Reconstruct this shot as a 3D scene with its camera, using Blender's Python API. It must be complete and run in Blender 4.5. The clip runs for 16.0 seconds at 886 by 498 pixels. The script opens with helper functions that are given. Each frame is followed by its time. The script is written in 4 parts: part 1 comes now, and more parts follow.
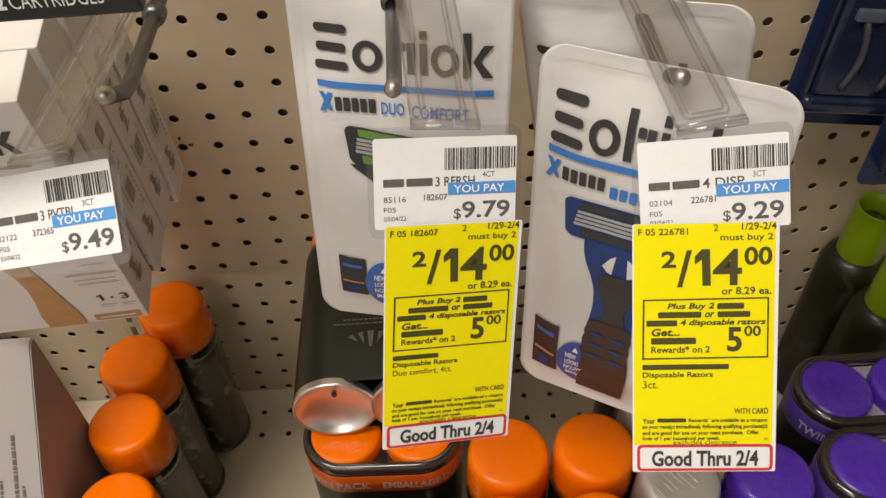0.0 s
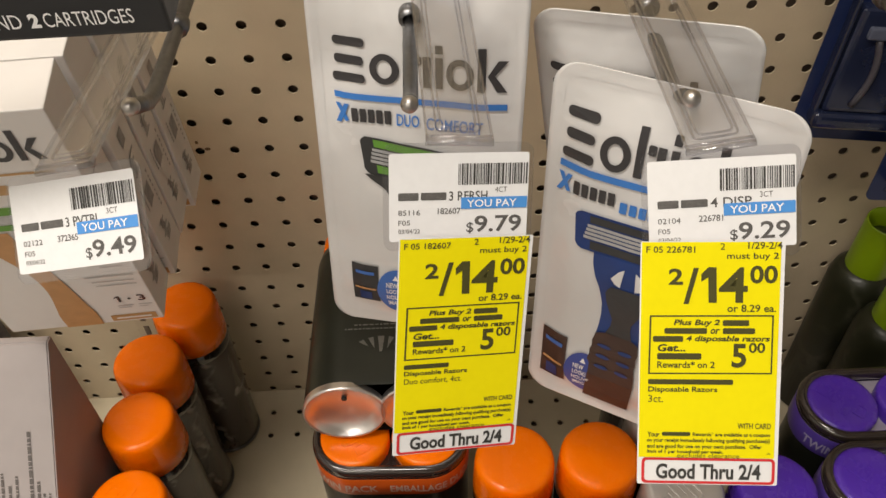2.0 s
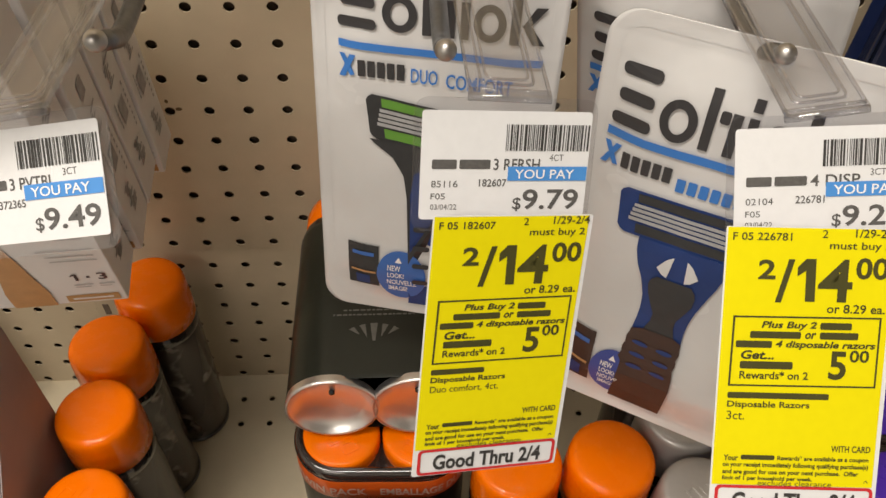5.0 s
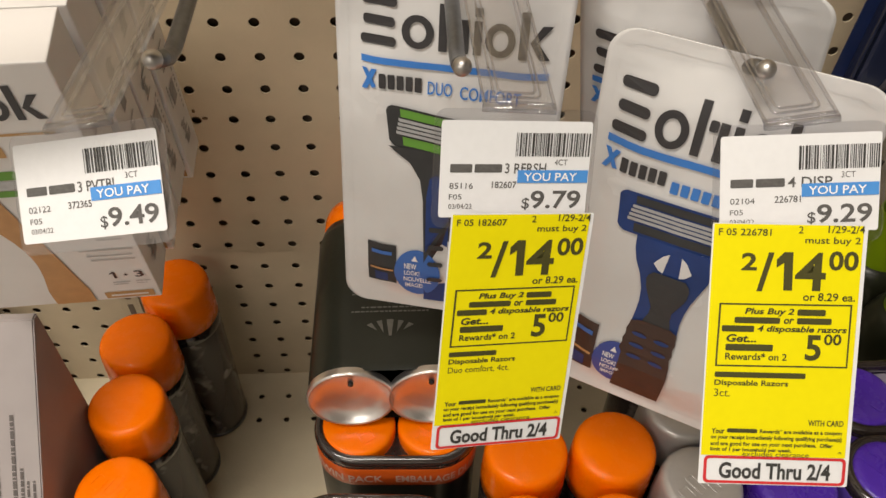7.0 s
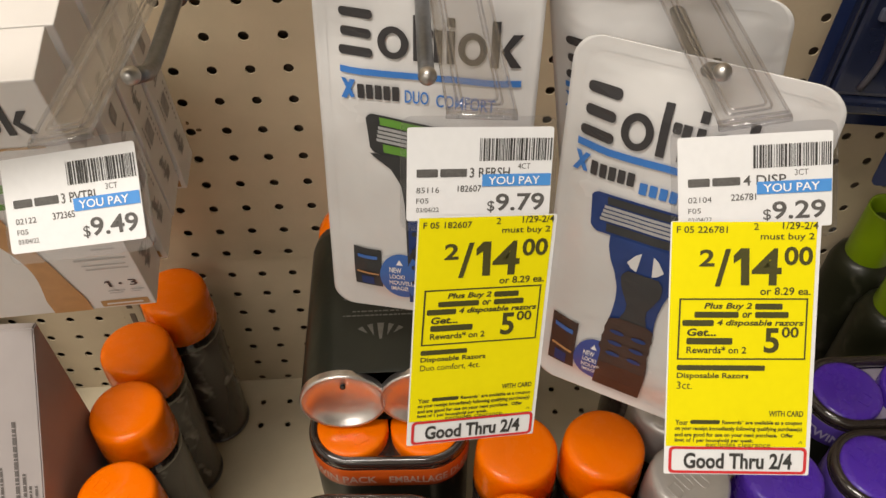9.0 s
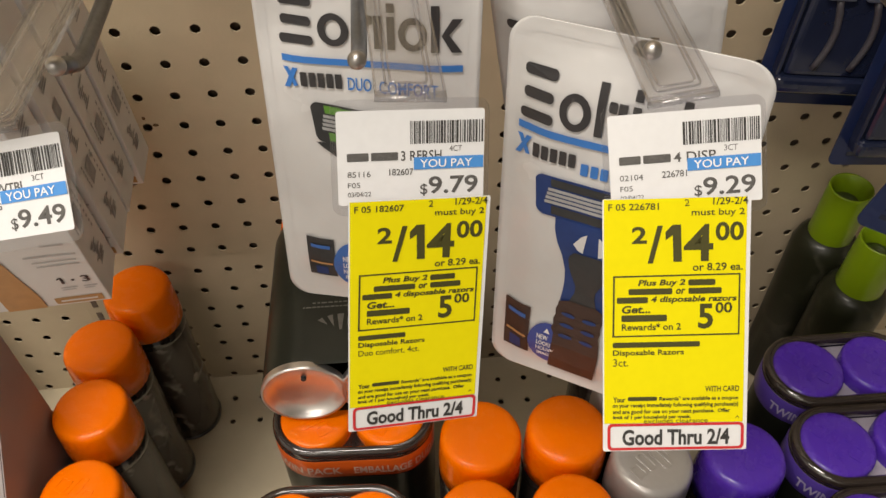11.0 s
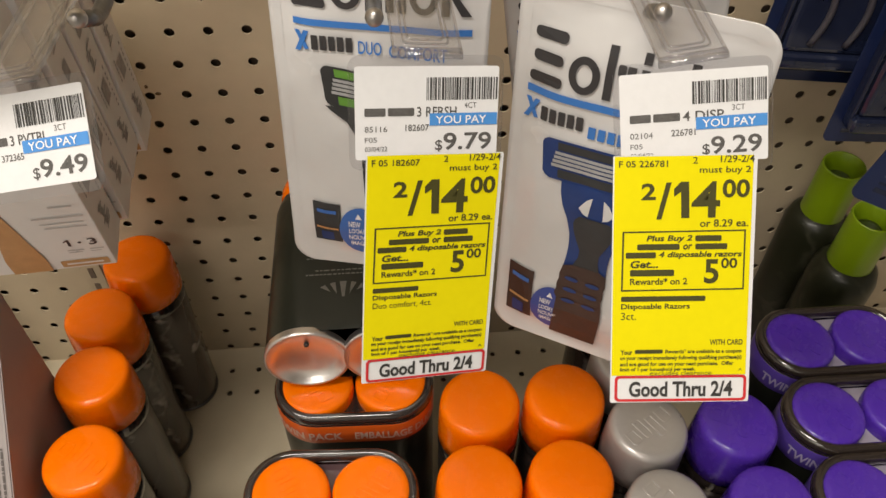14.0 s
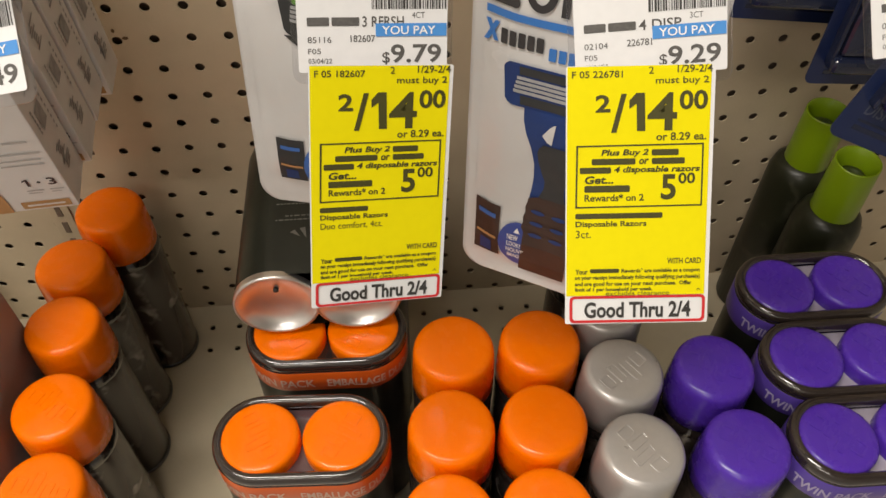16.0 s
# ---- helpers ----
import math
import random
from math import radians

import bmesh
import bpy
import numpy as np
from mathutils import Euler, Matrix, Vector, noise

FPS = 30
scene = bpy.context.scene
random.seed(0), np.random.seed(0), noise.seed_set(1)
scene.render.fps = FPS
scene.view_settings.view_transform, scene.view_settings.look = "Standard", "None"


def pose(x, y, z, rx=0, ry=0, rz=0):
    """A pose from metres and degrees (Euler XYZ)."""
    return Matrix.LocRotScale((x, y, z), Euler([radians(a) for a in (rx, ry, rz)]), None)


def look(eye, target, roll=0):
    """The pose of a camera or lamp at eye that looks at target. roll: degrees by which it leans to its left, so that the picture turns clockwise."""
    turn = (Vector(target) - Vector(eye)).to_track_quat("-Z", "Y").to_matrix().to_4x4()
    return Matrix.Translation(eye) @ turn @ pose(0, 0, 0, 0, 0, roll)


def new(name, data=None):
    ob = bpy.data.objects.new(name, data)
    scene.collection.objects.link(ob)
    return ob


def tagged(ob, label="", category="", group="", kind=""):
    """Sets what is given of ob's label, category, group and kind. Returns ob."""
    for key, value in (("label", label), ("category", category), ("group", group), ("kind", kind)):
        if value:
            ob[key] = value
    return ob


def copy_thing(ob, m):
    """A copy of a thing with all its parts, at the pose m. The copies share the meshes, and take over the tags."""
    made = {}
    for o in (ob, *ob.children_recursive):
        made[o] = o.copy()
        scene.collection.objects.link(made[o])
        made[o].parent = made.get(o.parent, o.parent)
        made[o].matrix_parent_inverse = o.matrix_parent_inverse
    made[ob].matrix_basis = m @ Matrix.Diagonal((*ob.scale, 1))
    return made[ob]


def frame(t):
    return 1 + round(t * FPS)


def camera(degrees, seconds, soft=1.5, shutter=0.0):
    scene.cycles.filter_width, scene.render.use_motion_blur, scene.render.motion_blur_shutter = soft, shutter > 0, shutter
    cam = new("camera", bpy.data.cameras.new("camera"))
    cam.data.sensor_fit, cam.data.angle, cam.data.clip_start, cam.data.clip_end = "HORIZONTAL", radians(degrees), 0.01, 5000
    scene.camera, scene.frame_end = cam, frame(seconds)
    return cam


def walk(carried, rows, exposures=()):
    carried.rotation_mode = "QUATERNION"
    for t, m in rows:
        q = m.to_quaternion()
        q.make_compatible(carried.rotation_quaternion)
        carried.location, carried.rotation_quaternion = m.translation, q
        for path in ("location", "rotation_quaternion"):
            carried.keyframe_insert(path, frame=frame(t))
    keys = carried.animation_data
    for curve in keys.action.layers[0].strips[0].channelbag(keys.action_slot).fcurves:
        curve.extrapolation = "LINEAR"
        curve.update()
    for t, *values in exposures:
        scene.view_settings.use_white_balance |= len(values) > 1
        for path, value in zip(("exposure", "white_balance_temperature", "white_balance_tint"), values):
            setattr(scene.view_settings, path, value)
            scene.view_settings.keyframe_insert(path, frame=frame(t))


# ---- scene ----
cam = camera(57.4, 16.0)
PATH = [
    (0, (0.172, -0.467, 0.367), (0.209, 0.913, -1.08), -2.4),
    (0.5, (0.167, -0.472, 0.377), (0.186, 0.914, -1.065), -2.5),
    (1, (0.166, -0.475, 0.376), (0.173, 0.91, -1.067), -2.6),
    (1.5, (0.172, -0.475, 0.377), (0.175, 0.91, -1.065), -2.5),
    (2, (0.171, -0.469, 0.375), (0.185, 0.915, -1.069), -2.0),
    (2.5, (0.168, -0.45, 0.357), (0.208, 0.928, -1.092), -1.0),
    (3, (0.16, -0.44, 0.34), (0.226, 0.928, -1.117), 0.1),
    (3.5, (0.159, -0.43, 0.333), (0.248, 0.925, -1.135), 1.1),
    (4, (0.161, -0.428, 0.335), (0.265, 0.917, -1.141), 1.7),
    (4.5, (0.153, -0.428, 0.334), (0.261, 0.91, -1.149), 2.1),
    (7, (0.143, -0.452, 0.355), (0.234, 0.9, -1.116), 1.6),
    (7.5, (0.144, -0.457, 0.355), (0.225, 0.903, -1.11), 1.2),
    (8, (0.146, -0.46, 0.362), (0.214, 0.905, -1.098), 0.6),
    (8.5, (0.15, -0.459, 0.36), (0.215, 0.906, -1.1), 0.2),
    (9, (0.157, -0.461, 0.362), (0.221, 0.904, -1.099), -0.3),
    (9.5, (0.169, -0.457, 0.357), (0.239, 0.903, -1.107), -0.7),
    (12, (0.176, -0.469, 0.36), (0.282, 0.877, -1.116), -0.4),
    (12.5, (0.174, -0.464, 0.354), (0.283, 0.875, -1.128), 0.0),
    (13, (0.177, -0.472, 0.36), (0.289, 0.862, -1.126), 0.2),
    (13.5, (0.169, -0.473, 0.355), (0.287, 0.858, -1.133), 0.5),
    (14, (0.165, -0.477, 0.356), (0.288, 0.851, -1.135), 0.7),
    (14.5, (0.168, -0.486, 0.356), (0.293, 0.835, -1.141), 0.7),
    (15, (0.175, -0.484, 0.345), (0.298, 0.825, -1.162), 0.7),
    (15.5, (0.179, -0.487, 0.342), (0.299, 0.809, -1.176), 0.5),
    (16, (0.182, -0.488, 0.336), (0.301, 0.796, -1.194), 0.4),
]
walk(cam, [(t, look(eye, target, roll)) for t, eye, target, roll in PATH])

# ---- light: two fluorescent ceiling troffers over the aisle ----
world = bpy.data.worlds.new("world")
scene.world = world
world.use_nodes = True
world.node_tree.nodes["Background"].inputs[0].default_value = (0.9, 0.93, 1.0, 1)
world.node_tree.nodes["Background"].inputs[1].default_value = 0.05


def area_lamp(name, m, sx, sy, watts, colour):
    d = bpy.data.lights.new(name, "AREA")
    d.shape, d.size, d.size_y, d.energy, d.color = "RECTANGLE", sx, sy, watts, colour
    ob = new(name, d)
    ob.matrix_world = m
    return ob


LAMP = (1.0, 0.915, 0.815)
area_lamp("troffer_lamp", pose(-0.40, -0.62, 1.545, 0, 0, 0), 1.2, 0.3, 29.5, LAMP)
area_lamp("troffer_lamp", pose(-0.80, -1.95, 1.545, 0, 0, 0), 1.2, 0.3, 17.0, LAMP)


# ---- materials ----
def material(name, colour, rough=0.5, metal=0.0, grain=0.0, scale=60.0, stain=0.0, stain_scale=6.0, bump=0.0, bump_scale=200.0,
             coat=0.0, bump_dist=0.001, trans=0.0, ior=1.45, spec=0.5, tint=None, alpha=1.0, sss=0.0):
    """A procedural surface: base colour with fine grain, broad stains and fine relief."""
    m = bpy.data.materials.new(name)
    m.use_nodes = True
    nt = m.node_tree
    b = nt.nodes["Principled BSDF"]
    b.inputs["Base Color"].default_value = (*colour, 1)
    b.inputs["Roughness"].default_value = rough
    b.inputs["Metallic"].default_value = metal
    b.inputs["Coat Weight"].default_value = coat
    b.inputs["Coat Roughness"].default_value = 0.12
    b.inputs["Transmission Weight"].default_value = trans
    b.inputs["IOR"].default_value = ior
    b.inputs["Specular IOR Level"].default_value = spec
    b.inputs["Alpha"].default_value = alpha
    if sss:
        b.inputs["Subsurface Weight"].default_value = sss
        b.inputs["Subsurface Radius"].default_value = (0.004, 0.002, 0.001)
    co = nt.nodes.new("ShaderNodeTexCoord")
    last = None
    if grain or stain:
        last = b.inputs["Base Color"]
        base = nt.nodes.new("ShaderNodeRGB")
        base.outputs[0].default_value = (*colour, 1)
        out = base.outputs[0]
        for amount, sc, det in ((grain, scale, 4.0), (stain, stain_scale, 3.0)):
            if not amount:
                continue
            n = nt.nodes.new("ShaderNodeTexNoise")
            n.inputs["Scale"].default_value, n.inputs["Detail"].default_value = sc, det
            nt.links.new(co.outputs["Object"], n.inputs["Vector"])
            r = nt.nodes.new("ShaderNodeMapRange")
            r.inputs["From Min"].default_value, r.inputs["From Max"].default_value = 0.35, 0.68
            nt.links.new(n.outputs["Fac"], r.inputs["Value"])
            mix = nt.nodes.new("ShaderNodeMix")
            mix.data_type = "RGBA"
            dark = tint if (tint and sc == stain_scale) else tuple(c * 0.45 for c in colour)
            mix.inputs["B"].default_value = (*dark, 1)
            mul = nt.nodes.new("ShaderNodeMath")
            mul.operation = "MULTIPLY"
            mul.inputs[1].default_value = amount
            nt.links.new(r.outputs[0], mul.inputs[0])
            nt.links.new(mul.outputs[0], mix.inputs["Factor"])
            nt.links.new(out, mix.inputs["A"])
            out = mix.outputs["Result"]
        nt.links.new(out, last)
    if grain or stain or bump:
        n = nt.nodes.new("ShaderNodeTexNoise")
        n.inputs["Scale"].default_value, n.inputs["Detail"].default_value = bump_scale, 3
        nt.links.new(co.outputs["Object"], n.inputs["Vector"])
        r = nt.nodes.new("ShaderNodeMapRange")
        r.inputs["To Min"].default_value, r.inputs["To Max"].default_value = max(rough - 0.07, 0.02), min(rough + 0.09, 1)
        nt.links.new(n.outputs["Fac"], r.inputs["Value"])
        nt.links.new(r.outputs[0], b.inputs["Roughness"])
        if bump:
            bp = nt.nodes.new("ShaderNodeBump")
            bp.inputs["Strength"].default_value, bp.inputs["Distance"].default_value = bump, bump_dist
            nt.links.new(n.outputs["Fac"], bp.inputs["Height"])
            nt.links.new(bp.outputs[0], b.inputs["Normal"])
    return m


PEG = material("pegboard_paint", (0.555, 0.458, 0.318), 0.55, grain=0.10, scale=45, stain=0.16, stain_scale=9, bump=0.15, bump_scale=350)
SHELF = material("shelf_paint", (0.585, 0.51, 0.365), 0.4, grain=0.08, scale=60, stain=0.18, stain_scale=11, bump=0.1, bump_scale=400)
# brown that paints in the shade of peg holes, slots and shelf underside
SHADE_BROWN = material("painted_shade", (0.17, 0.125, 0.09), 0.9, grain=0.2)
PLASTER = material("room_paint", (0.60, 0.595, 0.575), 0.8, grain=0.08, scale=8)
CEIL = material("ceiling_tile", (0.40, 0.39, 0.375), 0.9, grain=0.15, scale=10)
FLOORM = material("floor_tile", (0.56, 0.55, 0.53), 0.35, grain=0.2, scale=12)
STEEL = material("hook_steel", (0.20, 0.203, 0.21), 0.34, metal=1.0, grain=0.25, scale=300, bump=0.1, bump_scale=600)
CHROME = material("bright_steel", (0.46, 0.44, 0.42), 0.36, metal=1.0, grain=0.15, scale=400)
TIN = material("tinplate", (0.80, 0.77, 0.75), 0.30, metal=0.95, grain=0.05, scale=150, bump=0.03, bump_scale=60)


def clear_plastic(name, tint, base_gloss, rough):
    """Thin clear moulded plastic: see-through, with a gloss that grows at grazing angles."""
    m = bpy.data.materials.new(name)
    m.use_nodes = True
    nt = m.node_tree
    nt.nodes.remove(nt.nodes["Principled BSDF"])
    out = nt.nodes["Material Output"]
    see, gloss, mix = nt.nodes.new("ShaderNodeBsdfTransparent"), nt.nodes.new("ShaderNodeBsdfGlossy"), nt.nodes.new("ShaderNodeMixShader")
    see.inputs["Color"].default_value = (*tint, 1)
    gloss.inputs["Roughness"].default_value = rough
    fres, add, co, nz, bp = (nt.nodes.new("ShaderNode" + k) for k in ("LayerWeight", "Math", "TexCoord", "TexNoise", "Bump"))
    fres.inputs["Blend"].default_value = 0.18
    add.operation, add.inputs[1].default_value, add.inputs[2].default_value = "MULTIPLY_ADD", 0.6, base_gloss
    nz.inputs["Scale"].default_value = 70
    bp.inputs["Strength"].default_value, bp.inputs["Distance"].default_value = 0.12, 0.001
    nt.links.new(co.outputs["Object"], nz.inputs["Vector"])
    nt.links.new(nz.outputs["Fac"], bp.inputs["Height"])
    nt.links.new(bp.outputs[0], gloss.inputs["Normal"])
    nt.links.new(fres.outputs["Facing"], add.inputs[0])
    nt.links.new(add.outputs[0], mix.inputs[0])
    nt.links.new(see.outputs[0], mix.inputs[1])
    nt.links.new(gloss.outputs[0], mix.inputs[2])
    nt.links.new(mix.outputs[0], out.inputs["Surface"])
    return m


CLEAR = clear_plastic("clear_plastic", (0.955, 0.955, 0.965), 0.06, 0.20)
CLEAR_EDGE = clear_plastic("clear_plastic_edge", (0.89, 0.89, 0.91), 0.13, 0.10)
PAPER = material("white_label_stock", (0.745, 0.75, 0.76), 0.6, grain=0.05, scale=300, stain=0.04, stain_scale=25, bump=0.06, bump_scale=500)
YELLOW = material("yellow_sale_paper", (0.80, 0.705, 0.003), 0.6, spec=0.12, grain=0.04, scale=300, stain=0.05, stain_scale=25, bump=0.06, bump_scale=400)
INK = material("black_ink", (0.042, 0.040, 0.038), 0.55, grain=0.1, scale=400)
INK_GREY = material("worn_grey_ink", (0.11, 0.105, 0.10), 0.6, grain=0.5, scale=700)
INK_OLIVE = material("ink_on_yellow", (0.060, 0.055, 0.010), 0.55, grain=0.15, scale=500)
BLUE_INK = material("blue_label_ink", (0.07, 0.27, 0.66), 0.5, grain=0.08, scale=200)
RED_INK = material("red_ink", (0.58, 0.025, 0.03), 0.5, grain=0.08, scale=200)
WHITE_INK = material("white_ink", (0.86, 0.86, 0.86), 0.5, grain=0.05, scale=300)
FILM = material("white_pouch_film", (0.665, 0.66, 0.655), 0.24, coat=0.5, grain=0.06, scale=35, stain=0.10, stain_scale=14, bump=0.75, bump_scale=26, bump_dist=0.0035)
SEAL = material("film_seam", (0.645, 0.64, 0.635), 0.25, coat=0.4, grain=0.1, scale=60)
STRIPE = material("blue_stripe_ink", (0.045, 0.19, 0.56), 0.35, grain=0.08, scale=90)
LOGO = material("charcoal_ink", (0.042, 0.040, 0.042), 0.35, grain=0.1, scale=120)
RAZOR_BLUE = material("razor_blue", (0.015, 0.045, 0.19), 0.35, grain=0.25, scale=120, stain=0.3, stain_scale=40)
RAZOR_DARK = material("razor_black", (0.036, 0.037, 0.038), 0.4, grain=0.25, scale=120)
RAZOR_BROWN = material("razor_brown_window", (0.055, 0.030, 0.022), 0.4, grain=0.3, scale=80)
RAZOR_GREEN = material("razor_green", (0.12, 0.30, 0.04), 0.4, grain=0.15, scale=120)
BLADE = material("blade_silver", (0.48, 0.49, 0.50), 0.35, metal=0.4, grain=0.2, scale=300)
BADGE = material("badge_blue", (0.05, 0.15, 0.48), 0.35, grain=0.15, scale=90)
BADGE2 = material("badge_violet_blue", (0.045, 0.075, 0.33), 0.35, grain=0.15, scale=90)
CARTON = material("white_carton", (0.70, 0.68, 0.66), 0.45, grain=0.06, scale=60, stain=0.08, stain_scale=12, bump=0.06, bump_scale=200)
TAN = material("bamboo_print", (0.50, 0.27, 0.11), 0.45, grain=0.25, scale=120)
GOLD = material("gold_print", (0.46, 0.27, 0.11), 0.4, grain=0.15, scale=120)
PALE_INK = material("pale_grey_print", (0.46, 0.44, 0.43), 0.5, grain=0.2, scale=300)
SIDE_INK = material("faded_side_print", (0.33, 0.32, 0.32), 0.5, grain=0.4, scale=200)
PALE_PRINT = material("grey_fine_print", (0.12, 0.105, 0.10), 0.5, grain=0.3, scale=400)
PINK = material("pinkish_carton", (0.36, 0.325, 0.32), 0.5, grain=0.08, scale=50, stain=0.15, stain_scale=10, bump=0.5, bump_scale=16, bump_dist=0.006)
BLACK_CARD = material("black_card", (0.02, 0.02, 0.022), 0.45, grain=0.2, scale=90)
ORANGE = material("orange_cap_plastic", (0.95, 0.182, 0.0), 0.26, coat=0.35, spec=0.12, grain=0.05, scale=40, stain=0.06, stain_scale=25, bump=0.10, bump_scale=110, sss=0.08)
PURPLE = material("purple_cap_plastic", (0.088, 0.030, 0.43), 0.26, coat=0.3, spec=0.4, grain=0.06, scale=40, stain=0.08, stain_scale=25, bump=0.10, bump_scale=110, sss=0.05)
SILVER = material("silver_cap_plastic", (0.50, 0.48, 0.465), 0.30, metal=0.35, coat=0.4, grain=0.06, scale=300, bump=0.08, bump_scale=130)
GREEN = material("lime_cap_plastic", (0.180, 0.275, 0.004), 0.32, coat=0.1, grain=0.06, scale=60, sss=0.1, stain=0.08, stain_scale=25)


def swirl_print(name, dark, pale, rough):
    """Dark lacquered print with pale smoky swirls."""
    m = material(name, dark, rough, coat=0.06, spec=0.35)
    nt = m.node_tree
    bs = nt.nodes["Principled BSDF"]
    co, wave, cloud, ramp, mask, mul, mix = (nt.nodes.new("ShaderNode" + k) for k in ("TexCoord", "TexWave", "TexNoise", "MapRange", "MapRange", "Math", "Mix"))
    wave.inputs["Scale"].default_value, wave.inputs["Distortion"].default_value = 11.0, 7.0
    wave.inputs["Detail"].default_value, wave.inputs["Detail Scale"].default_value = 3.0, 2.4
    cloud.inputs["Scale"].default_value, cloud.inputs["Detail"].default_value = 24.0, 4.0
    ramp.inputs["From Min"].default_value, ramp.inputs["From Max"].default_value = 0.80, 1.0
    mask.inputs["From Min"].default_value, mask.inputs["From Max"].default_value = 0.46, 0.62
    mul.operation, mix.data_type = "MULTIPLY", "RGBA"
    mix.inputs["A"].default_value, mix.inputs["B"].default_value = (*dark, 1), (*pale, 1)
    nt.links.new(co.outputs["Object"], wave.inputs["Vector"])
    nt.links.new(co.outputs["Object"], cloud.inputs["Vector"])
    nt.links.new(wave.outputs["Fac"], ramp.inputs["Value"])
    nt.links.new(cloud.outputs["Fac"], mask.inputs["Value"])
    nt.links.new(ramp.outputs[0], mul.inputs[0])
    nt.links.new(mask.outputs[0], mul.inputs[1])
    nt.links.new(mul.outputs[0], mix.inputs["Factor"])
    nt.links.new(mix.outputs["Result"], bs.inputs["Base Color"])
    return m


CAN = swirl_print("can_dark_print", (0.055, 0.041, 0.035), (0.42, 0.37, 0.34), 0.22)
CAN.node_tree.nodes["Principled BSDF"].inputs["Coat Weight"].default_value = 0.35
CAN_DARK = swirl_print("can_black_print", (0.015, 0.016, 0.008), (0.050, 0.048, 0.032), 0.36)
NAVY = material("navy_bottle_label", (0.022, 0.024, 0.05), 0.3, grain=0.4, scale=40, stain=0.5, stain_scale=30, tint=(0.10, 0.09, 0.11), coat=0.2)
DEEPRED = material("deep_red_stripe", (0.16, 0.03, 0.04), 0.35, grain=0.2, scale=60)
BLACK = material("black_gloss_plastic", (0.030, 0.022, 0.019), 0.14, coat=1.0, grain=0.2, scale=60, bump=0.25, bump_scale=70)
WRAP = material("black_wrap", (0.020, 0.022, 0.016), 0.30, coat=0.08, spec=0.35, grain=0.3, scale=30, bump=0.3, bump_scale=50)
INK_WRAP = material("wrap_grey_print", (0.17, 0.165, 0.15), 0.4, grain=0.4, scale=300)
ORANGE_BAND = material("orange_band", (0.62, 0.105, 0.012), 0.3, grain=0.1, scale=60, coat=0.2)
PURPLE_BAND = material("purple_band", (0.10, 0.055, 0.36), 0.3, grain=0.1, scale=60, coat=0.2)
BAND_INK = material("band_pale_ink", (0.64, 0.44, 0.35), 0.4, grain=0.1, scale=200)
BAND_INK2 = material("band_lilac_ink", (0.46, 0.41, 0.60), 0.4, grain=0.1, scale=200)
FILMDARK = material("smoky_film", (0.10, 0.06, 0.065), 0.18, coat=0.6, grain=0.2, scale=60, bump=0.4, bump_scale=60)
FILMGREY = material("clear_film_grey", (0.42, 0.38, 0.46), 0.2, coat=0.5, grain=0.2, scale=60, bump=0.4, bump_scale=60)
BLUE_CARD = material("blue_pack_card", (0.009, 0.019, 0.072), 0.32, coat=0.3, grain=0.2, scale=30, stain=0.3, stain_scale=14, tint=(0.006, 0.012, 0.05))
BLISTER = material("blue_blister", (0.014, 0.019, 0.045), 0.15, coat=0.6, grain=0.3, scale=40, bump=0.4, bump_scale=60)
PACK_INK = material("pack_silver_ink", (0.085, 0.095, 0.135), 0.4, grain=0.15, scale=200)
GOLDINK = material("pack_warm_grey", (0.060, 0.056, 0.066), 0.4, grain=0.2, scale=100)
STAINM = material("rust_dot", (0.16, 0.10, 0.05), 0.8, grain=0.3, scale=300)

for glossy in (ORANGE, PURPLE, SILVER, BLACK):
    glossy.node_tree.nodes["Principled BSDF"].inputs["Coat Roughness"].default_value = 0.05


# ---- mesh helpers ----
def mesh_of(name, verts, faces, smooth=False):
    me = bpy.data.meshes.new(name)
    me.from_pydata([tuple(v) for v in verts], [], faces)
    me.update()
    if smooth:
        me.polygons.foreach_set("use_smooth", [True] * len(me.polygons))
    return me


def part(name, data, mat, parent=None, label="", m=None):
    """Links a mesh (or bmesh) as one object, under a thing or a part where one is given."""
    if isinstance(data, bmesh.types.BMesh):
        me = bpy.data.meshes.new(name)
        data.to_mesh(me)
        data.free()
        data = me
    data.materials.clear()
    data.materials.append(mat)
    ob = new(name, data)
    if parent is not None:
        ob.parent = parent
    if m is not None:
        ob.matrix_local = m
    if label:
        ob["label"] = label
    return ob


def thing(name, label, category, group="", m=None, kind=""):
    ob = new(name)
    ob.empty_display_size = 0.02
    if m is not None:
        ob.matrix_world = m
    return tagged(ob, label, category, group, kind)


def box(w, d, h, bev=0.0, at=(0, 0, 0), segs=2):
    bm = bmesh.new()
    bmesh.ops.create_cube(bm, size=1.0, matrix=Matrix.Translation(at) @ Matrix.Diagonal((w, d, h, 1)))
    if bev:
        bmesh.ops.bevel(bm, geom=bm.edges[:], offset=bev, segments=segs, affect="EDGES", profile=0.6)
    return bm


def lathe(profile, n=36, cap_top=True, cap_bottom=True):
    """A turned form: (radius, height) pairs from bottom to top."""
    verts, faces = [], []
    for r, z in profile:
        verts += [(r * math.cos(2 * math.pi * k / n), r * math.sin(2 * math.pi * k / n), z) for k in range(n)]
    for i in range(len(profile) - 1):
        for k in range(n):
            a, b = i * n + k, i * n + (k + 1) % n
            faces.append((a, b, b + n, a + n))
    if cap_bottom:
        faces.append(tuple(reversed(range(n))))
    if cap_top:
        faces.append(tuple(range((len(profile) - 1) * n, len(profile) * n)))
    return mesh_of("turned", verts, faces, True)


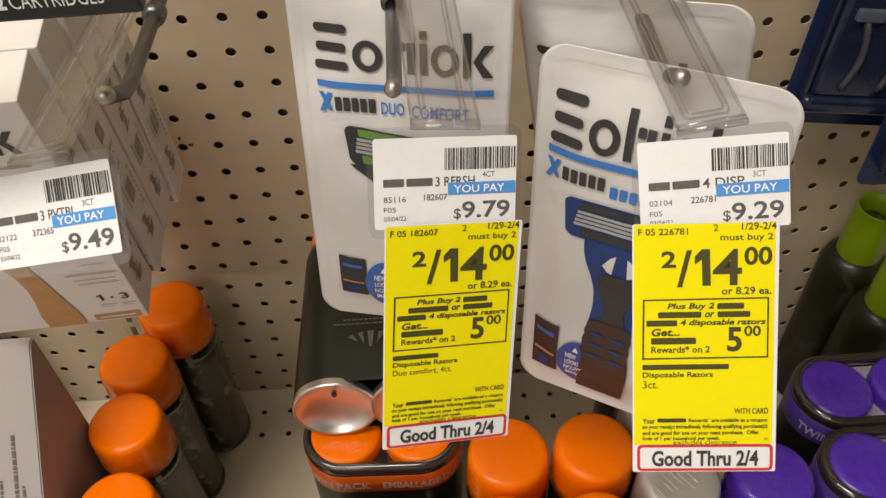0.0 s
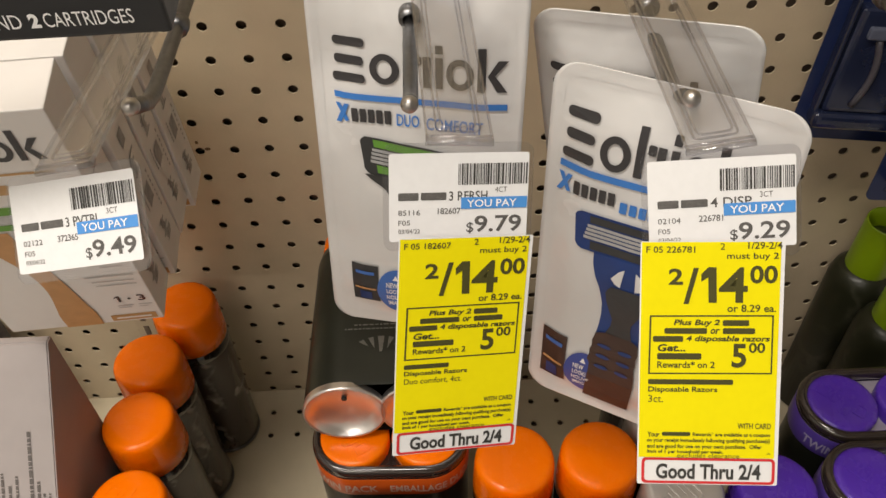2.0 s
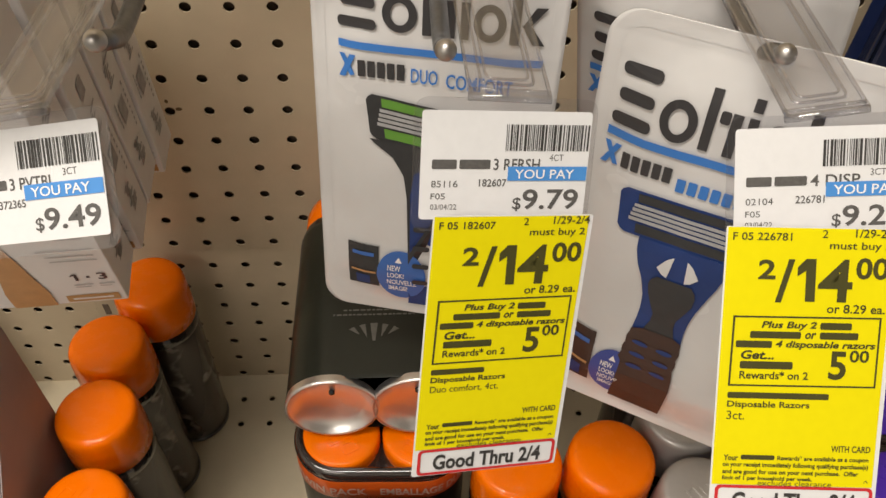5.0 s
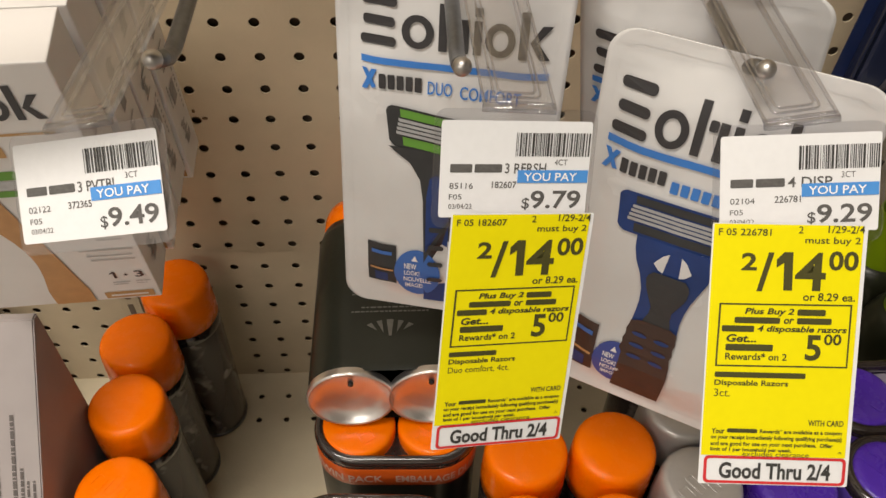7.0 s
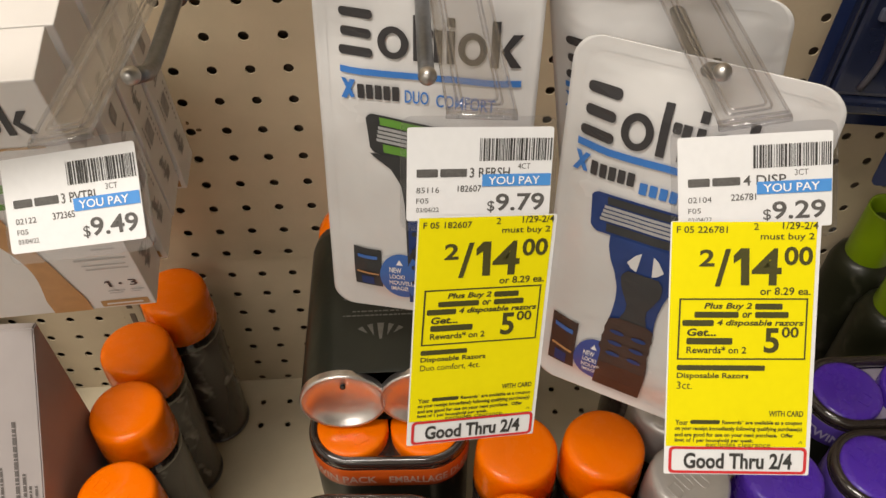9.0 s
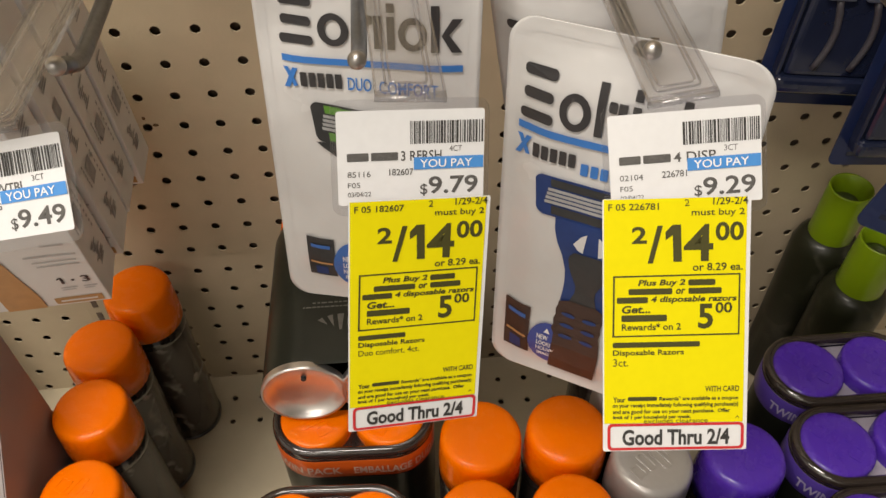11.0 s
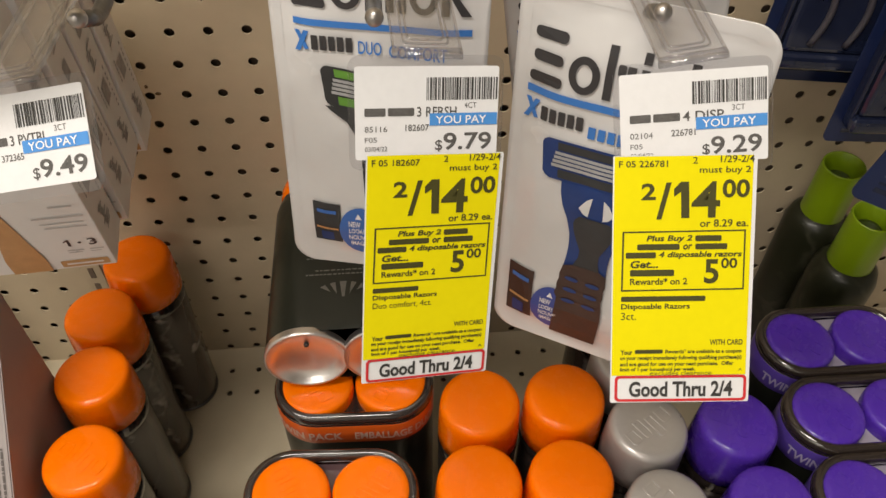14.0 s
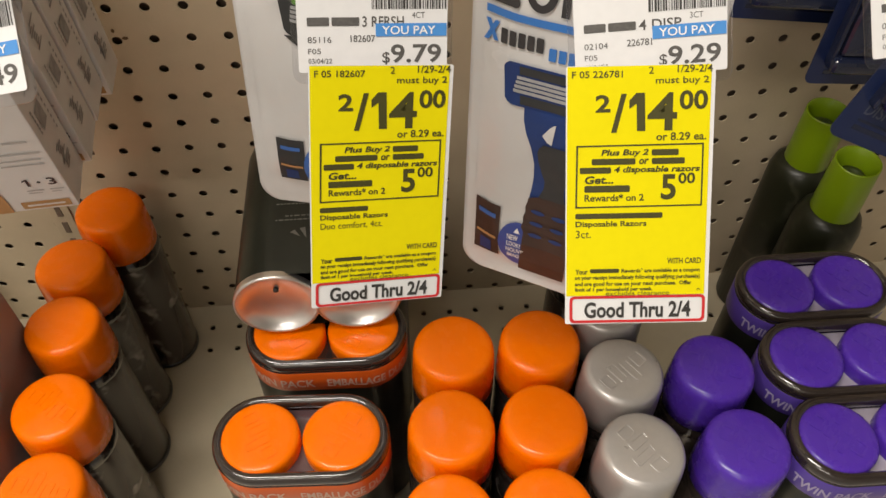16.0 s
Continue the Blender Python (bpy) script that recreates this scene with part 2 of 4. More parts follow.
def stadium_point(s, half, r):
    """The point and normal at arc length s round a stadium outline, s = 0 at the middle of its front."""
    per = 4 * half + 2 * math.pi * r
    s = (s + per / 2) % per - per / 2
    sign = 1 if s >= 0 else -1
    a = abs(s)
    if a <= half:
        x, y, nx, ny = a, -r, 0.0, -1.0
    elif a <= half + math.pi * r:
        t = (a - half) / r
        nx, ny = math.sin(t), -math.cos(t)
        x, y = half + r * nx, r * ny
    else:
        x, y, nx, ny = 2 * half + math.pi * r - a + 0.0, r, 0.0, 1.0
    return sign * x, y, sign * nx, ny


def stadium_loft(half, rows, n=56, top=False, bottom=False):
    """A lofted stadium form: (radius, height) rows."""
    verts, faces = [], []
    for r, z in rows:
        per = 4 * half + 2 * math.pi * r
        for k in range(n):
            x, y, _, _ = stadium_point(per * k / n, half, r)
            verts.append((x, y, z))
    for i in range(len(rows) - 1):
        for k in range(n):
            a, b = i * n + k, i * n + (k + 1) % n
            faces.append((a, b, b + n, a + n))
    if bottom:
        faces.append(tuple(reversed(range(n))))
    if top:
        faces.append(tuple(range((len(rows) - 1) * n, len(rows) * n)))
    return mesh_of("stadium", verts, faces, True)


def stadium_ring(half, r, tube, tall, z, n=64, k=10):
    """A rounded rim swept round a stadium."""
    verts, faces = [], []
    per = 4 * half + 2 * math.pi * r
    for i in range(n):
        x, y, nx, ny = stadium_point(per * i / n, half, r)
        for j in range(k):
            a = 2 * math.pi * j / k
            verts.append((x + nx * tube * math.cos(a), y + ny * tube * math.cos(a), z + tall * math.sin(a)))
    for i in range(n):
        for j in range(k):
            a, b = i * k + j, i * k + (j + 1) % k
            c, d = ((i + 1) % n) * k + j, ((i + 1) % n) * k + (j + 1) % k
            faces.append((a, c, d, b))
    return mesh_of("rim", verts, faces, True)


def tube(points, r, n=14, closed_ends=True):
    """A round rod along a polyline."""
    pts = [Vector(p) for p in points]
    verts, faces = [], []
    side = None
    for i, p in enumerate(pts):
        d = (pts[min(i + 1, len(pts) - 1)] - pts[max(i - 1, 0)]).normalized()
        if side is None:
            side = d.cross(Vector((0, 0, 1)) if abs(d.z) < 0.9 else Vector((1, 0, 0))).normalized()
        side = (side - d * side.dot(d)).normalized()
        up = d.cross(side)
        verts += [p + r * (math.cos(2 * math.pi * k / n) * side + math.sin(2 * math.pi * k / n) * up) for k in range(n)]
    for i in range(len(pts) - 1):
        for k in range(n):
            a, b = i * n + k, i * n + (k + 1) % n
            faces.append((a, b, b + n, a + n))
    if closed_ends:
        faces.append(tuple(reversed(range(n))))
        faces.append(tuple(range((len(pts) - 1) * n, len(pts) * n)))
    return mesh_of("rod", verts, faces, True)


def outline_prism(outline, thick):
    """A flat plate with an outline in its x, y plane, from z = 0 to thick."""
    n = len(outline)
    verts = [(x, y, 0.0) for x, y in outline] + [(x, y, thick) for x, y in outline]
    faces = [tuple(reversed(range(n))), tuple(range(n, 2 * n))] + [(k, (k + 1) % n, n + (k + 1) % n, n + k) for k in range(n)]
    return mesh_of("plate", verts, faces)


def round_rect(x0, y0, x1, y1, r, n=6):
    pts = []
    for cx, cy, a0 in ((x1 - r, y1 - r, 0), (x0 + r, y1 - r, 90), (x0 + r, y0 + r, 180), (x1 - r, y0 + r, 270)):
        pts += [(cx + r * math.cos(radians(a0 + 90 * k / n)), cy + r * math.sin(radians(a0 + 90 * k / n))) for k in range(n + 1)]
    return pts


def ellipse(cx, cy, a, b, n=32):
    return [(cx + a * math.cos(2 * math.pi * k / n), cy + b * math.sin(2 * math.pi * k / n)) for k in range(n)]


def frame_strip(outer, inner):
    n = len(outer)
    return [(*p, 0.0) for p in outer + inner], [(k, (k + 1) % n, n + (k + 1) % n, n + k) for k in range(n)]


class Print:
    """Flat printed matter gathered into one mesh, in a local x (right), y (up) plane."""

    def __init__(self):
        self.v, self.f = [], []

    def add(self, verts, faces):
        o = len(self.v)
        self.v += [tuple(v) for v in verts]
        self.f += [tuple(o + i for i in f) for f in faces]
        return self

    def poly(self, pts):
        return self.add([(x, y, 0.0) for x, y in pts], [tuple(range(len(pts)))])

    def bar(self, x0, y0, x1, y1, r=0.0):
        return self.poly(round_rect(x0, y0, x1, y1, r, 4) if r else [(x0, y0), (x1, y0), (x1, y1), (x0, y1)])

    def grid(self, x0, y0, x1, y1, nx=12, ny=2):
        vs = [(x0 + (x1 - x0) * i / nx, y0 + (y1 - y0) * j / ny, 0.0) for j in range(ny + 1) for i in range(nx + 1)]
        fs = [(j * (nx + 1) + i, j * (nx + 1) + i + 1, (j + 1) * (nx + 1) + i + 1, (j + 1) * (nx + 1) + i) for j in range(ny) for i in range(nx)]
        return self.add(vs, fs)

    def loop(self, outer, inner):
        return self.add(*frame_strip(outer, inner))

    def text(self, words, x0, y0, x1, y1, bold=0.0, lean=0.0):
        """Words set so that their ink fills the box x0..x1, y0..y1."""
        c = bpy.data.curves.new("words", "FONT")
        c.body, c.size, c.offset, c.shear, c.resolution_u = words, 1.0, bold, lean, 3
        ob = bpy.data.objects.new("words", c)
        scene.collection.objects.link(ob)
        me = bpy.data.meshes.new_from_object(ob.evaluated_get(bpy.context.evaluated_depsgraph_get()))
        vs = [v.co.copy() for v in me.vertices]
        fs = [tuple(p.vertices) for p in me.polygons]
        bpy.data.objects.remove(ob)
        bpy.data.curves.remove(c)
        bpy.data.meshes.remove(me)
        lx, hx = min(v.x for v in vs), max(v.x for v in vs)
        ly, hy = min(v.y for v in vs), max(v.y for v in vs)
        kx, ky = (x1 - x0) / max(hx - lx, 1e-6), (y1 - y0) / max(hy - ly, 1e-6)
        return self.add([(x0 + (v.x - lx) * kx, y0 + (v.y - ly) * ky, 0.0) for v in vs], fs)

    def mesh(self, shape=None, lift=0.0003):
        vs = [(x, y, (shape(x, y) if shape else 0.0) + lift) for x, y, _ in self.v]
        return mesh_of("print", vs, self.f)


FACING = Matrix(((1, 0, 0, 0), (0, 0, -1, 0), (0, 1, 0, 0), (0, 0, 0, 1)))


def hung(x, y, z, yaw=0, tilt=0, roll=0):
    """A pose for a flat thing whose local x is right, y up and z out towards the aisle."""
    return pose(x, y, z, 0, 0, yaw) @ pose(0, 0, 0, tilt) @ FACING @ pose(0, 0, 0, 0, 0, roll)


def plane_pose(origin, right, up):
    r = Vector(right).normalized()
    u = Vector(up)
    u = (u - r * u.dot(r)).normalized()
    n = r.cross(u)
    m = Matrix((r, u, n)).transposed().to_4x4()
    m.translation = origin
    return m


# ---- the setting: pegboard back, perforated shelf, the aisle round them ----
PITCH = 0.0254


def perforated(nx, ny, pitch, x0, y0, r, deep, xr, yr, n=10):
    """A plate in the x, y plane with real round holes at x0 + i * pitch, y0 + j * pitch, plain out to xr, yr."""
    verts, faces = [], []
    h = pitch / 2
    for j in range(ny):
        for i in range(nx):
            cx, cy, o = x0 + i * pitch, y0 + j * pitch, len(verts)
            sq = []
            for k in range(n):
                a = 2 * math.pi * (k + 0.5) / n
                s = h / max(abs(math.cos(a)), abs(math.sin(a)))
                sq.append((cx + s * math.cos(a), cy + s * math.sin(a), 0.0))
            ring = [(cx + r * math.cos(2 * math.pi * (k + 0.5) / n), cy + r * math.sin(2 * math.pi * (k + 0.5) / n)) for k in range(n)]
            verts += sq + [(x, y, 0.0) for x, y in ring] + [(x, y, -deep) for x, y in ring]
            for k in range(n):
                q = (k + 1) % n
                faces.append((o + k, o + q, o + n + q, o + n + k))
                faces.append((o + n + k, o + n + q, o + 2 * n + q, o + 2 * n + k))
            # corners of the cell
            for sx, sy in ((1, 1), (-1, 1), (-1, -1), (1, -1)):
                best = None
                for k in range(n):
                    q = (k + 1) % n
                    mid = ((sq[k][0] + sq[q][0]) / 2 - cx, (sq[k][1] + sq[q][1]) / 2 - cy)
                    if mid[0] * sx > 0 and mid[1] * sy > 0 and abs(sq[k][0] - sq[q][0]) > 1e-9 and abs(sq[k][1] - sq[q][1]) > 1e-9:
                        best = (k, q)
                if best:
                    verts.append((cx + sx * h, cy + sy * h, 0.0))
                    faces.append((o + best[0], len(verts) - 1, o + best[1]))
    ax, bx, ay, by = x0 - h, x0 + (nx - 0.5) * pitch, y0 - h, y0 + (ny - 0.5) * pitch
    for p in ((xr[0], yr[0], ax, yr[1]), (bx, yr[0], xr[1], yr[1]), (ax, yr[0], bx, ay), (ax, by, bx, yr[1])):
        if p[2] - p[0] > 1e-6 and p[3] - p[1] > 1e-6:
            o = len(verts)
            verts += [(p[0], p[1], 0.0), (p[2], p[1], 0.0), (p[2], p[3], 0.0), (p[0], p[3], 0.0)]
            faces.append((o, o + 1, o + 2, o + 3))
    return mesh_of("perforated", verts, faces)


SHELF_Z = -0.309
JOIN_Z = -0.1335
back = part("wall_back", perforated(46, 20, PITCH, -12 * PITCH, -5 * PITCH, 0.0036, 0.0012, (-1.6, 2.0), (-5.5 * PITCH, 1.6)), PEG, m=FACING.copy())
tagged(back, "beige perforated pegboard back panel with round peg holes", "pegboard", kind="structure")
lower = part("wall_back_lower", perforated(46, 7, PITCH, -12 * PITCH, -12 * PITCH, 0.0036, 0.0012, (-1.6, 2.0), (-1.0, JOIN_Z)), PEG, m=pose(0, -0.0011, 0) @ FACING)
tagged(lower, "beige perforated lower pegboard panel standing slightly proud", "pegboard", kind="structure")
# added solid sheet; its brown stands in for the shade inside the peg holes
behind = part("wall_behind", box(3.6, 0.02, 2.6, at=(0.2, 0.016, 0.3)), SHADE_BROWN)
tagged(behind, "brown sheet behind the pegboard, painted as shade in the peg holes", "wall", kind="structure")
deck = part("shelf_deck", perforated(44, 2, PITCH, -12 * PITCH + 0.003, -0.0525, 0.0028, 0.002, (-0.9, 1.3), (-0.36, -0.0005)), SHELF, m=pose(0, 0, SHELF_Z))
tagged(deck, "cream perforated steel shelf deck", "shelf", kind="structure")
# slab below the deck holes, with the shade under the shelf put into its colour
under = part("shelf_underside", box(2.2, 0.36, 0.02, at=(0.2, -0.1805, SHELF_Z - 0.02)), SHADE_BROWN)
tagged(under, "dark slab under the shelf deck, painted as the shade below it", "shelf", kind="structure")
lip = part("shelf_edge", box(2.2, 0.012, 0.032, 0.002, at=(0.2, -0.367, SHELF_Z - 0.014)), SHELF)
tagged(lip, "cream steel shelf front edge", "shelf", kind="structure")
for nm, bm, mt, lb in (("floor", box(3.6, 2.6, 0.04, at=(0.2, -1.28, -1.02)), FLOORM, "plain store floor"),
                       ("ceiling", box(3.6, 2.6, 0.04, at=(0.2, -1.28, 1.58)), CEIL, "plain grey store ceiling"),
                       ("wall_south", box(3.6, 0.04, 2.6, at=(0.2, -2.6, 0.28)), PLASTER, "plain wall across the aisle"),
                       ("wall_west", box(0.04, 2.6, 2.6, at=(-1.62, -1.28, 0.28)), PLASTER, "plain wall at the aisle's end"),
                       ("wall_east", box(0.04, 2.6, 2.6, at=(2.02, -1.28, 0.28)), PLASTER, "plain wall at the aisle's end")):
    tagged(part(nm, bm, mt), lb, nm.split("_")[0], kind="structure")
upright = part("wall_upright", box(0.017, 0.003, 2.4, 0.0006, at=(-0.0955, -0.0012, 0.3)), PEG)
tagged(upright, "beige slotted upright between two pegboard panels", "upright", kind="structure")
# slots are not cut: thin proud blocks carry the recess shade as colour
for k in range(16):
    part("slot", box(0.005, 0.0012, 0.0135, 0.0004, at=(-0.0957, -0.0025, -0.2845 + 0.0205 * k), segs=1), SHADE_BROWN, upright, "dark raised block painted as a shaded slot")
dirt = Print()
dirt.poly(ellipse(0.0062, 0.0022, 0.0022, 0.0014, 10)).poly(ellipse(-0.0005, 0.0085, 0.0012, 0.0016, 10))
tagged(part("wall_stain", dirt.mesh(lift=0.0004), STAINM, m=FACING.copy()), "small rusty stain on the pegboard", "stain", kind="structure")


# ---- peg hooks with clear label arms ----
def peg_hook(x, hinge, swing, plate, across=(1, 0, 0), sag=0.0, group="peg hooks"):
    """A steel hook in the board at x; its clear arm ends at the hinge point, and holds a clear label plate (pose)."""
    hook = thing("peg_hook", "grey steel peg hook with ball tip and clear label arm", "hook", group, pose(x, 0, 0.191))
    pts = [(0, -0.001, 0), (0, -0.05, 0), (0, -0.12, -0.0005), (0, -0.196, -0.001), (0, -0.203, -0.0006), (0, -0.209, 0.001), (0, -0.214, 0.004), (0, -0.2235, 0.0095)]
    pts = [(px, py, pz - sag * max(0.0, (-py - 0.05) / 0.1745)) for px, py, pz in pts]
    part("rod", tube(pts, 0.0031), STEEL, hook)
    ball = lathe([(0.0034 * math.sin(math.pi * k / 10) + 1e-5, -0.0034 * math.cos(math.pi * k / 10)) for k in range(11)], 20)
    part("ball_tip", ball, CHROME, hook, "bright steel ball tip", pose(0, -0.2245, 0.0105 - sag))
    part("back_plate", box(0.022, 0.004, 0.03, 0.001, at=(0, -0.0025, -0.004)), STEEL, hook)
    collar = lathe([(0.0031, -0.004), (0.0048, -0.003), (0.0050, 0), (0.0048, 0.003), (0.0031, 0.004)], 18, False, False)
    part("collar", collar, STEEL, hook, m=pose(0, -0.150, -0.0006, 90))
    # clear arm: a straight plate with low rims, running to the hinge
    h = Vector(hinge) - Vector((x, 0, 0.191))
    backp = Vector((swing, -0.012, h.z + 0.0186))
    run = (backp - h).normalized()
    side = Vector(across)
    side = (side - run * side.dot(run)).normalized()
    lift_dir = side.cross(run).normalized()
    w = 0.0118

    def on_arm(u, v, up):
        return h + side * u + run * v + lift_dir * up

    def strip(offs, thick, lift):
        vs, fs = [], []
        n, reach = 4, (backp - h).length
        for k in range(n + 1):
            for s in offs:
                for zz in (lift, lift + thick):
                    vs.append(on_arm(s, reach * k / n, zz))
        for i in range(n):
            a, b = i * 4, i * 4 + 4
            fs += [(a, a + 2, b + 2, b), (a + 1, b + 1, b + 3, a + 3), (a, b, b + 1, a + 1), (a + 2, a + 3, b + 3, b + 2)]
        fs += [(0, 1, 3, 2), (len(vs) - 4, len(vs) - 2, len(vs) - 1, len(vs) - 3)]
        return mesh_of("strip", vs, fs)

    arm = part("label_arm", strip((-w, w), 0.0009, 0.0), CLEAR, hook, "clear plastic label arm")
    for s in (-1, 1):
        part("arm_rim", strip((s * w - 0.0004, s * w + 0.0004), 0.0011, 0.0009), CLEAR_EDGE, arm)
    # the raised rounded panel near the arm's end, an outer and an inner fold
    for inset in (0.0, 0.0016):
        slot = [on_arm(px, py, 0.0012 + inset * 0.3) for px, py in round_rect(-0.0080 + inset, 0.0050 + inset, 0.0080 - inset, 0.120, 0.0022, 5)]
        part("slot_rim", tube(slot + [slot[0]], 0.00045, 8), CLEAR_EDGE, arm)
    for v, up, rr in ((0.0, 0.0005, 0.0013), (0.0024, 0.0011, 0.0006)):
        bar = tube([on_arm(-w - 0.0004, v, up), on_arm(w + 0.0004, v, up)], rr, 12)
        part("hinge_bar", bar, CLEAR_EDGE, hook, "clear hinge bar")
    pl = part("label_plate", outline_prism(round_rect(-0.0275, -0.036, 0.0275, 0.0035, 0.004), 0.0009), CLEAR, hook, "clear label plate")
    pl.matrix_local = pose(-x, 0, -0.191) @ plate @ pose(0, 0, -0.0016)
    return hook


def barcode(p, x0, y0, x1, y1, seed):
    rnd = random.Random(seed)
    x = x0
    while x < x1 - 0.0003:
        wd = rnd.choice((0.00022, 0.00022, 0.0004, 0.0006, 0.0008))
        p.bar(x, y0, min(x + wd, x1), y1)
        x += wd + rnd.choice((0.00022, 0.0003, 0.0005))


def price_label(m, name_words, codes, count, price, seed, mark):
    """White shelf label: origin at the middle of its top edge."""
    W, H = 0.0510, 0.0322
    lab = thing("price_label", f"white paper price label with blue band and barcode, reading {price}", "label", "price labels", m)
    part("paper", outline_prism(round_rect(-W / 2, -H, W / 2, 0, 0.001, 3), 0.0003), PAPER, lab)

    def X(px):
        return (px - 845) / 310 * W

    def Y(py):
        return -(py - 198) / 195 * H

    p = Print()
    barcode(p, X(842), Y(268), X(997), Y(221), seed)
    part("barcode", p.mesh(lift=0.0005), INK, lab, "black barcode")["kind"] = "stuff"
    p = Print()
    p.bar(X(710), Y(301), X(706 + mark * 0.45), Y(284), 0.0004)
    p.bar(X(711 + mark * 0.45), Y(301), X(708 + mark), Y(284), 0.0004)
    p.text(name_words, X(714 + mark), Y(303), X(908), Y(282), 0.012)
    p.text(count, X(925), Y(286), X(952), Y(274))
    p.text(codes[1], X(797), Y(333), X(848), Y(319), 0.01)
    p.text(price, X(880), Y(376), X(987), Y(338), 0.018)
    p.text("$", X(862), Y(379), X(878), Y(353), 0.01)
    part("name_and_price", p.mesh(lift=0.00045), INK_GREY, lab)
    p = Print()
    p.text(codes[0], X(710), Y(334), X(758), Y(322))
    p.text("F05", X(710), Y(356), X(736), Y(345))
    p.text("03/04/22", X(710), Y(375), X(758), Y(365))
    part("small_print", p.mesh(lift=0.00045), INK_GREY, lab)
    band = Print()
    band.bar(X(849), Y(322), X(998), Y(296))
    bd = part("blue_band", band.mesh(lift=0.0006), BLUE_INK, lab, "blue band reading YOU PAY")
    p = Print()
    p.text("YOU PAY", X(862), Y(318), X(974), Y(301), 0.008)
    part("band_lettering", p.mesh(lift=0.0008), WHITE_INK, bd)
    return lab


def sale_tag(m, code, lines, count):
    """Yellow sale tag: origin at the middle of its top edge."""
    W, H = 0.0498, 0.0888
    tag = thing("sale_tag", "yellow paper sale tag reading 2/14.00 with red-framed date", "sale tag", "sale tags", m)
    part("paper_edge", outline_prism(round_rect(-W / 2, -H, W / 2, 0, 0.0006, 2), 0.0003), PAPER, tag, "white tag margin")

    def X(px, py):
        l = 1058 - 11 * (py - 240) / 428
        r = 1305 - 17 * (py - 240) / 424
        return ((px - l) / (r - l) - 0.5) * W

    def Y(py):
        return -(py - 238) / 428 * H

    yel = Print()
    yel.bar(-W / 2 + 0.0004, Y(617), W / 2 - 0.0014, -0.0002)
    part("yellow_field", yel.mesh(lift=0.0005), YELLOW, tag)
    p = Print()

    def T(words, x0, y0, x1, y1, bold=0.0, lean=0.0):
        ym = (y0 + y1) / 2
        p.text(words, X(x0, ym), Y(y1), X(x1, ym), Y(y0), bold, lean)

    def B(x0, y0, x1, y1):
        ym = (y0 + y1) / 2
        p.bar(X(x0, ym), Y(y1), X(x1, ym), Y(y0), 0.0005)

    T(code, 1067, 246, 1151, 257, 0.01)
    T("2", 1194, 241, 1202, 252)
    T("1/29-2/4", 1241, 239, 1299, 251, 0.012)
    T("must buy 2", 1205, 257, 1293, 271, 0.01)
    T("2", 1105, 284, 1130, 312, 0.025)
    T("/", 1131, 283, 1156, 345, 0.02)
    p.poly([(X(px, py), Y(py)) for px, py in ((1187, 282), (1173, 282), (1161, 294), (1161, 307), (1173, 299), (1173, 343), (1187, 343))])
    T("4", 1191, 282, 1240, 343, 0.018)
    T("00", 1244, 279, 1291, 310, 0.025)
    T("or 8.29 ea.", 1205, 346, 1288, 359, 0.015)
    p.loop([(X(x, y), Y(y)) for x, y in ((1072, 365), (1284, 364), (1280, 467), (1068, 468))],
            [(X(x, y), Y(y)) for x, y in ((1075, 367.5), (1281, 366.5), (1277.5, 464.5), (1071, 465.5))])
    T("Plus Buy 2", 1113, 372, 1192, 385, 0.03, 0.2)
    B(1197, 373, 1242, 383)
    B(1097, 387, 1170, 397)
    T("or", 1176, 388, 1192, 397, 0.03, 0.2)
    B(1197, 387, 1252, 397)
    B(1077, 401, 1129, 411)
    T("4 disposable razors", 1134, 400, 1277, 413, 0.03, 0.2)
    T("Get...", 1085, 415, 1133, 428, 0.03, 0.15)
    B(1084, 431, 1160, 442)
    T("Rewards* on 2", 1084, 445, 1183, 457, 0.018)
    T("5", 1212, 414, 1237, 456, 0.025)
    T("00", 1241, 412, 1269, 430, 0.022)
    B(1068, 477, 1152 if lines else 1214, 486)
    T("Disposable Razors", 1068, 490, 1187, 502, 0.022)
    T(count, 1068, 505, 1068 + 6.4 * len(count), 518)
    T("WITH CARD", 1221, 554, 1278, 564, 0.02)
    T("Your", 1066, 571, 1087, 580, 0.03)
    B(1091, 571, 1140, 578)
    T("Rewards* are available as a coupon", 1144, 571, 1276, 580, 0.03)
    T("on your receipt immediately following qualifying purchase(s)", 1065, 582, 1276, 591, 0.03)
    T("and are good for use on your next purchase.  Offer", 1065, 593, 1262, 602, 0.03)
    T("limit of 1 per household per week.", 1065, 603, 1196, 611, 0.03)
    T("excludes clearance", 1117, 609, 1224, 617.5)
    T("^", 1270, 606, 1277, 610)
    part("tag_print", p.mesh(lift=0.0007), INK_OLIVE, tag)
    o = round_rect(X(1055, 640), Y(664), X(1284, 640), Y(617.5), 0.0016, 4)
    i = round_rect(X(1060, 640), Y(659.5), X(1279, 640), Y(622), 0.0010, 4)
    red = Print().loop(o, i)
    part("red_frame", red.mesh(lift=0.0006), RED_INK, tag, "red rounded frame")
    p = Print()
    p.text("Good Thru 2/4", X(1080, 642), Y(656), X(1260, 642), Y(628), 0.03)
    part("date_lettering", p.mesh(lift=0.0006), INK, tag)
    return tag


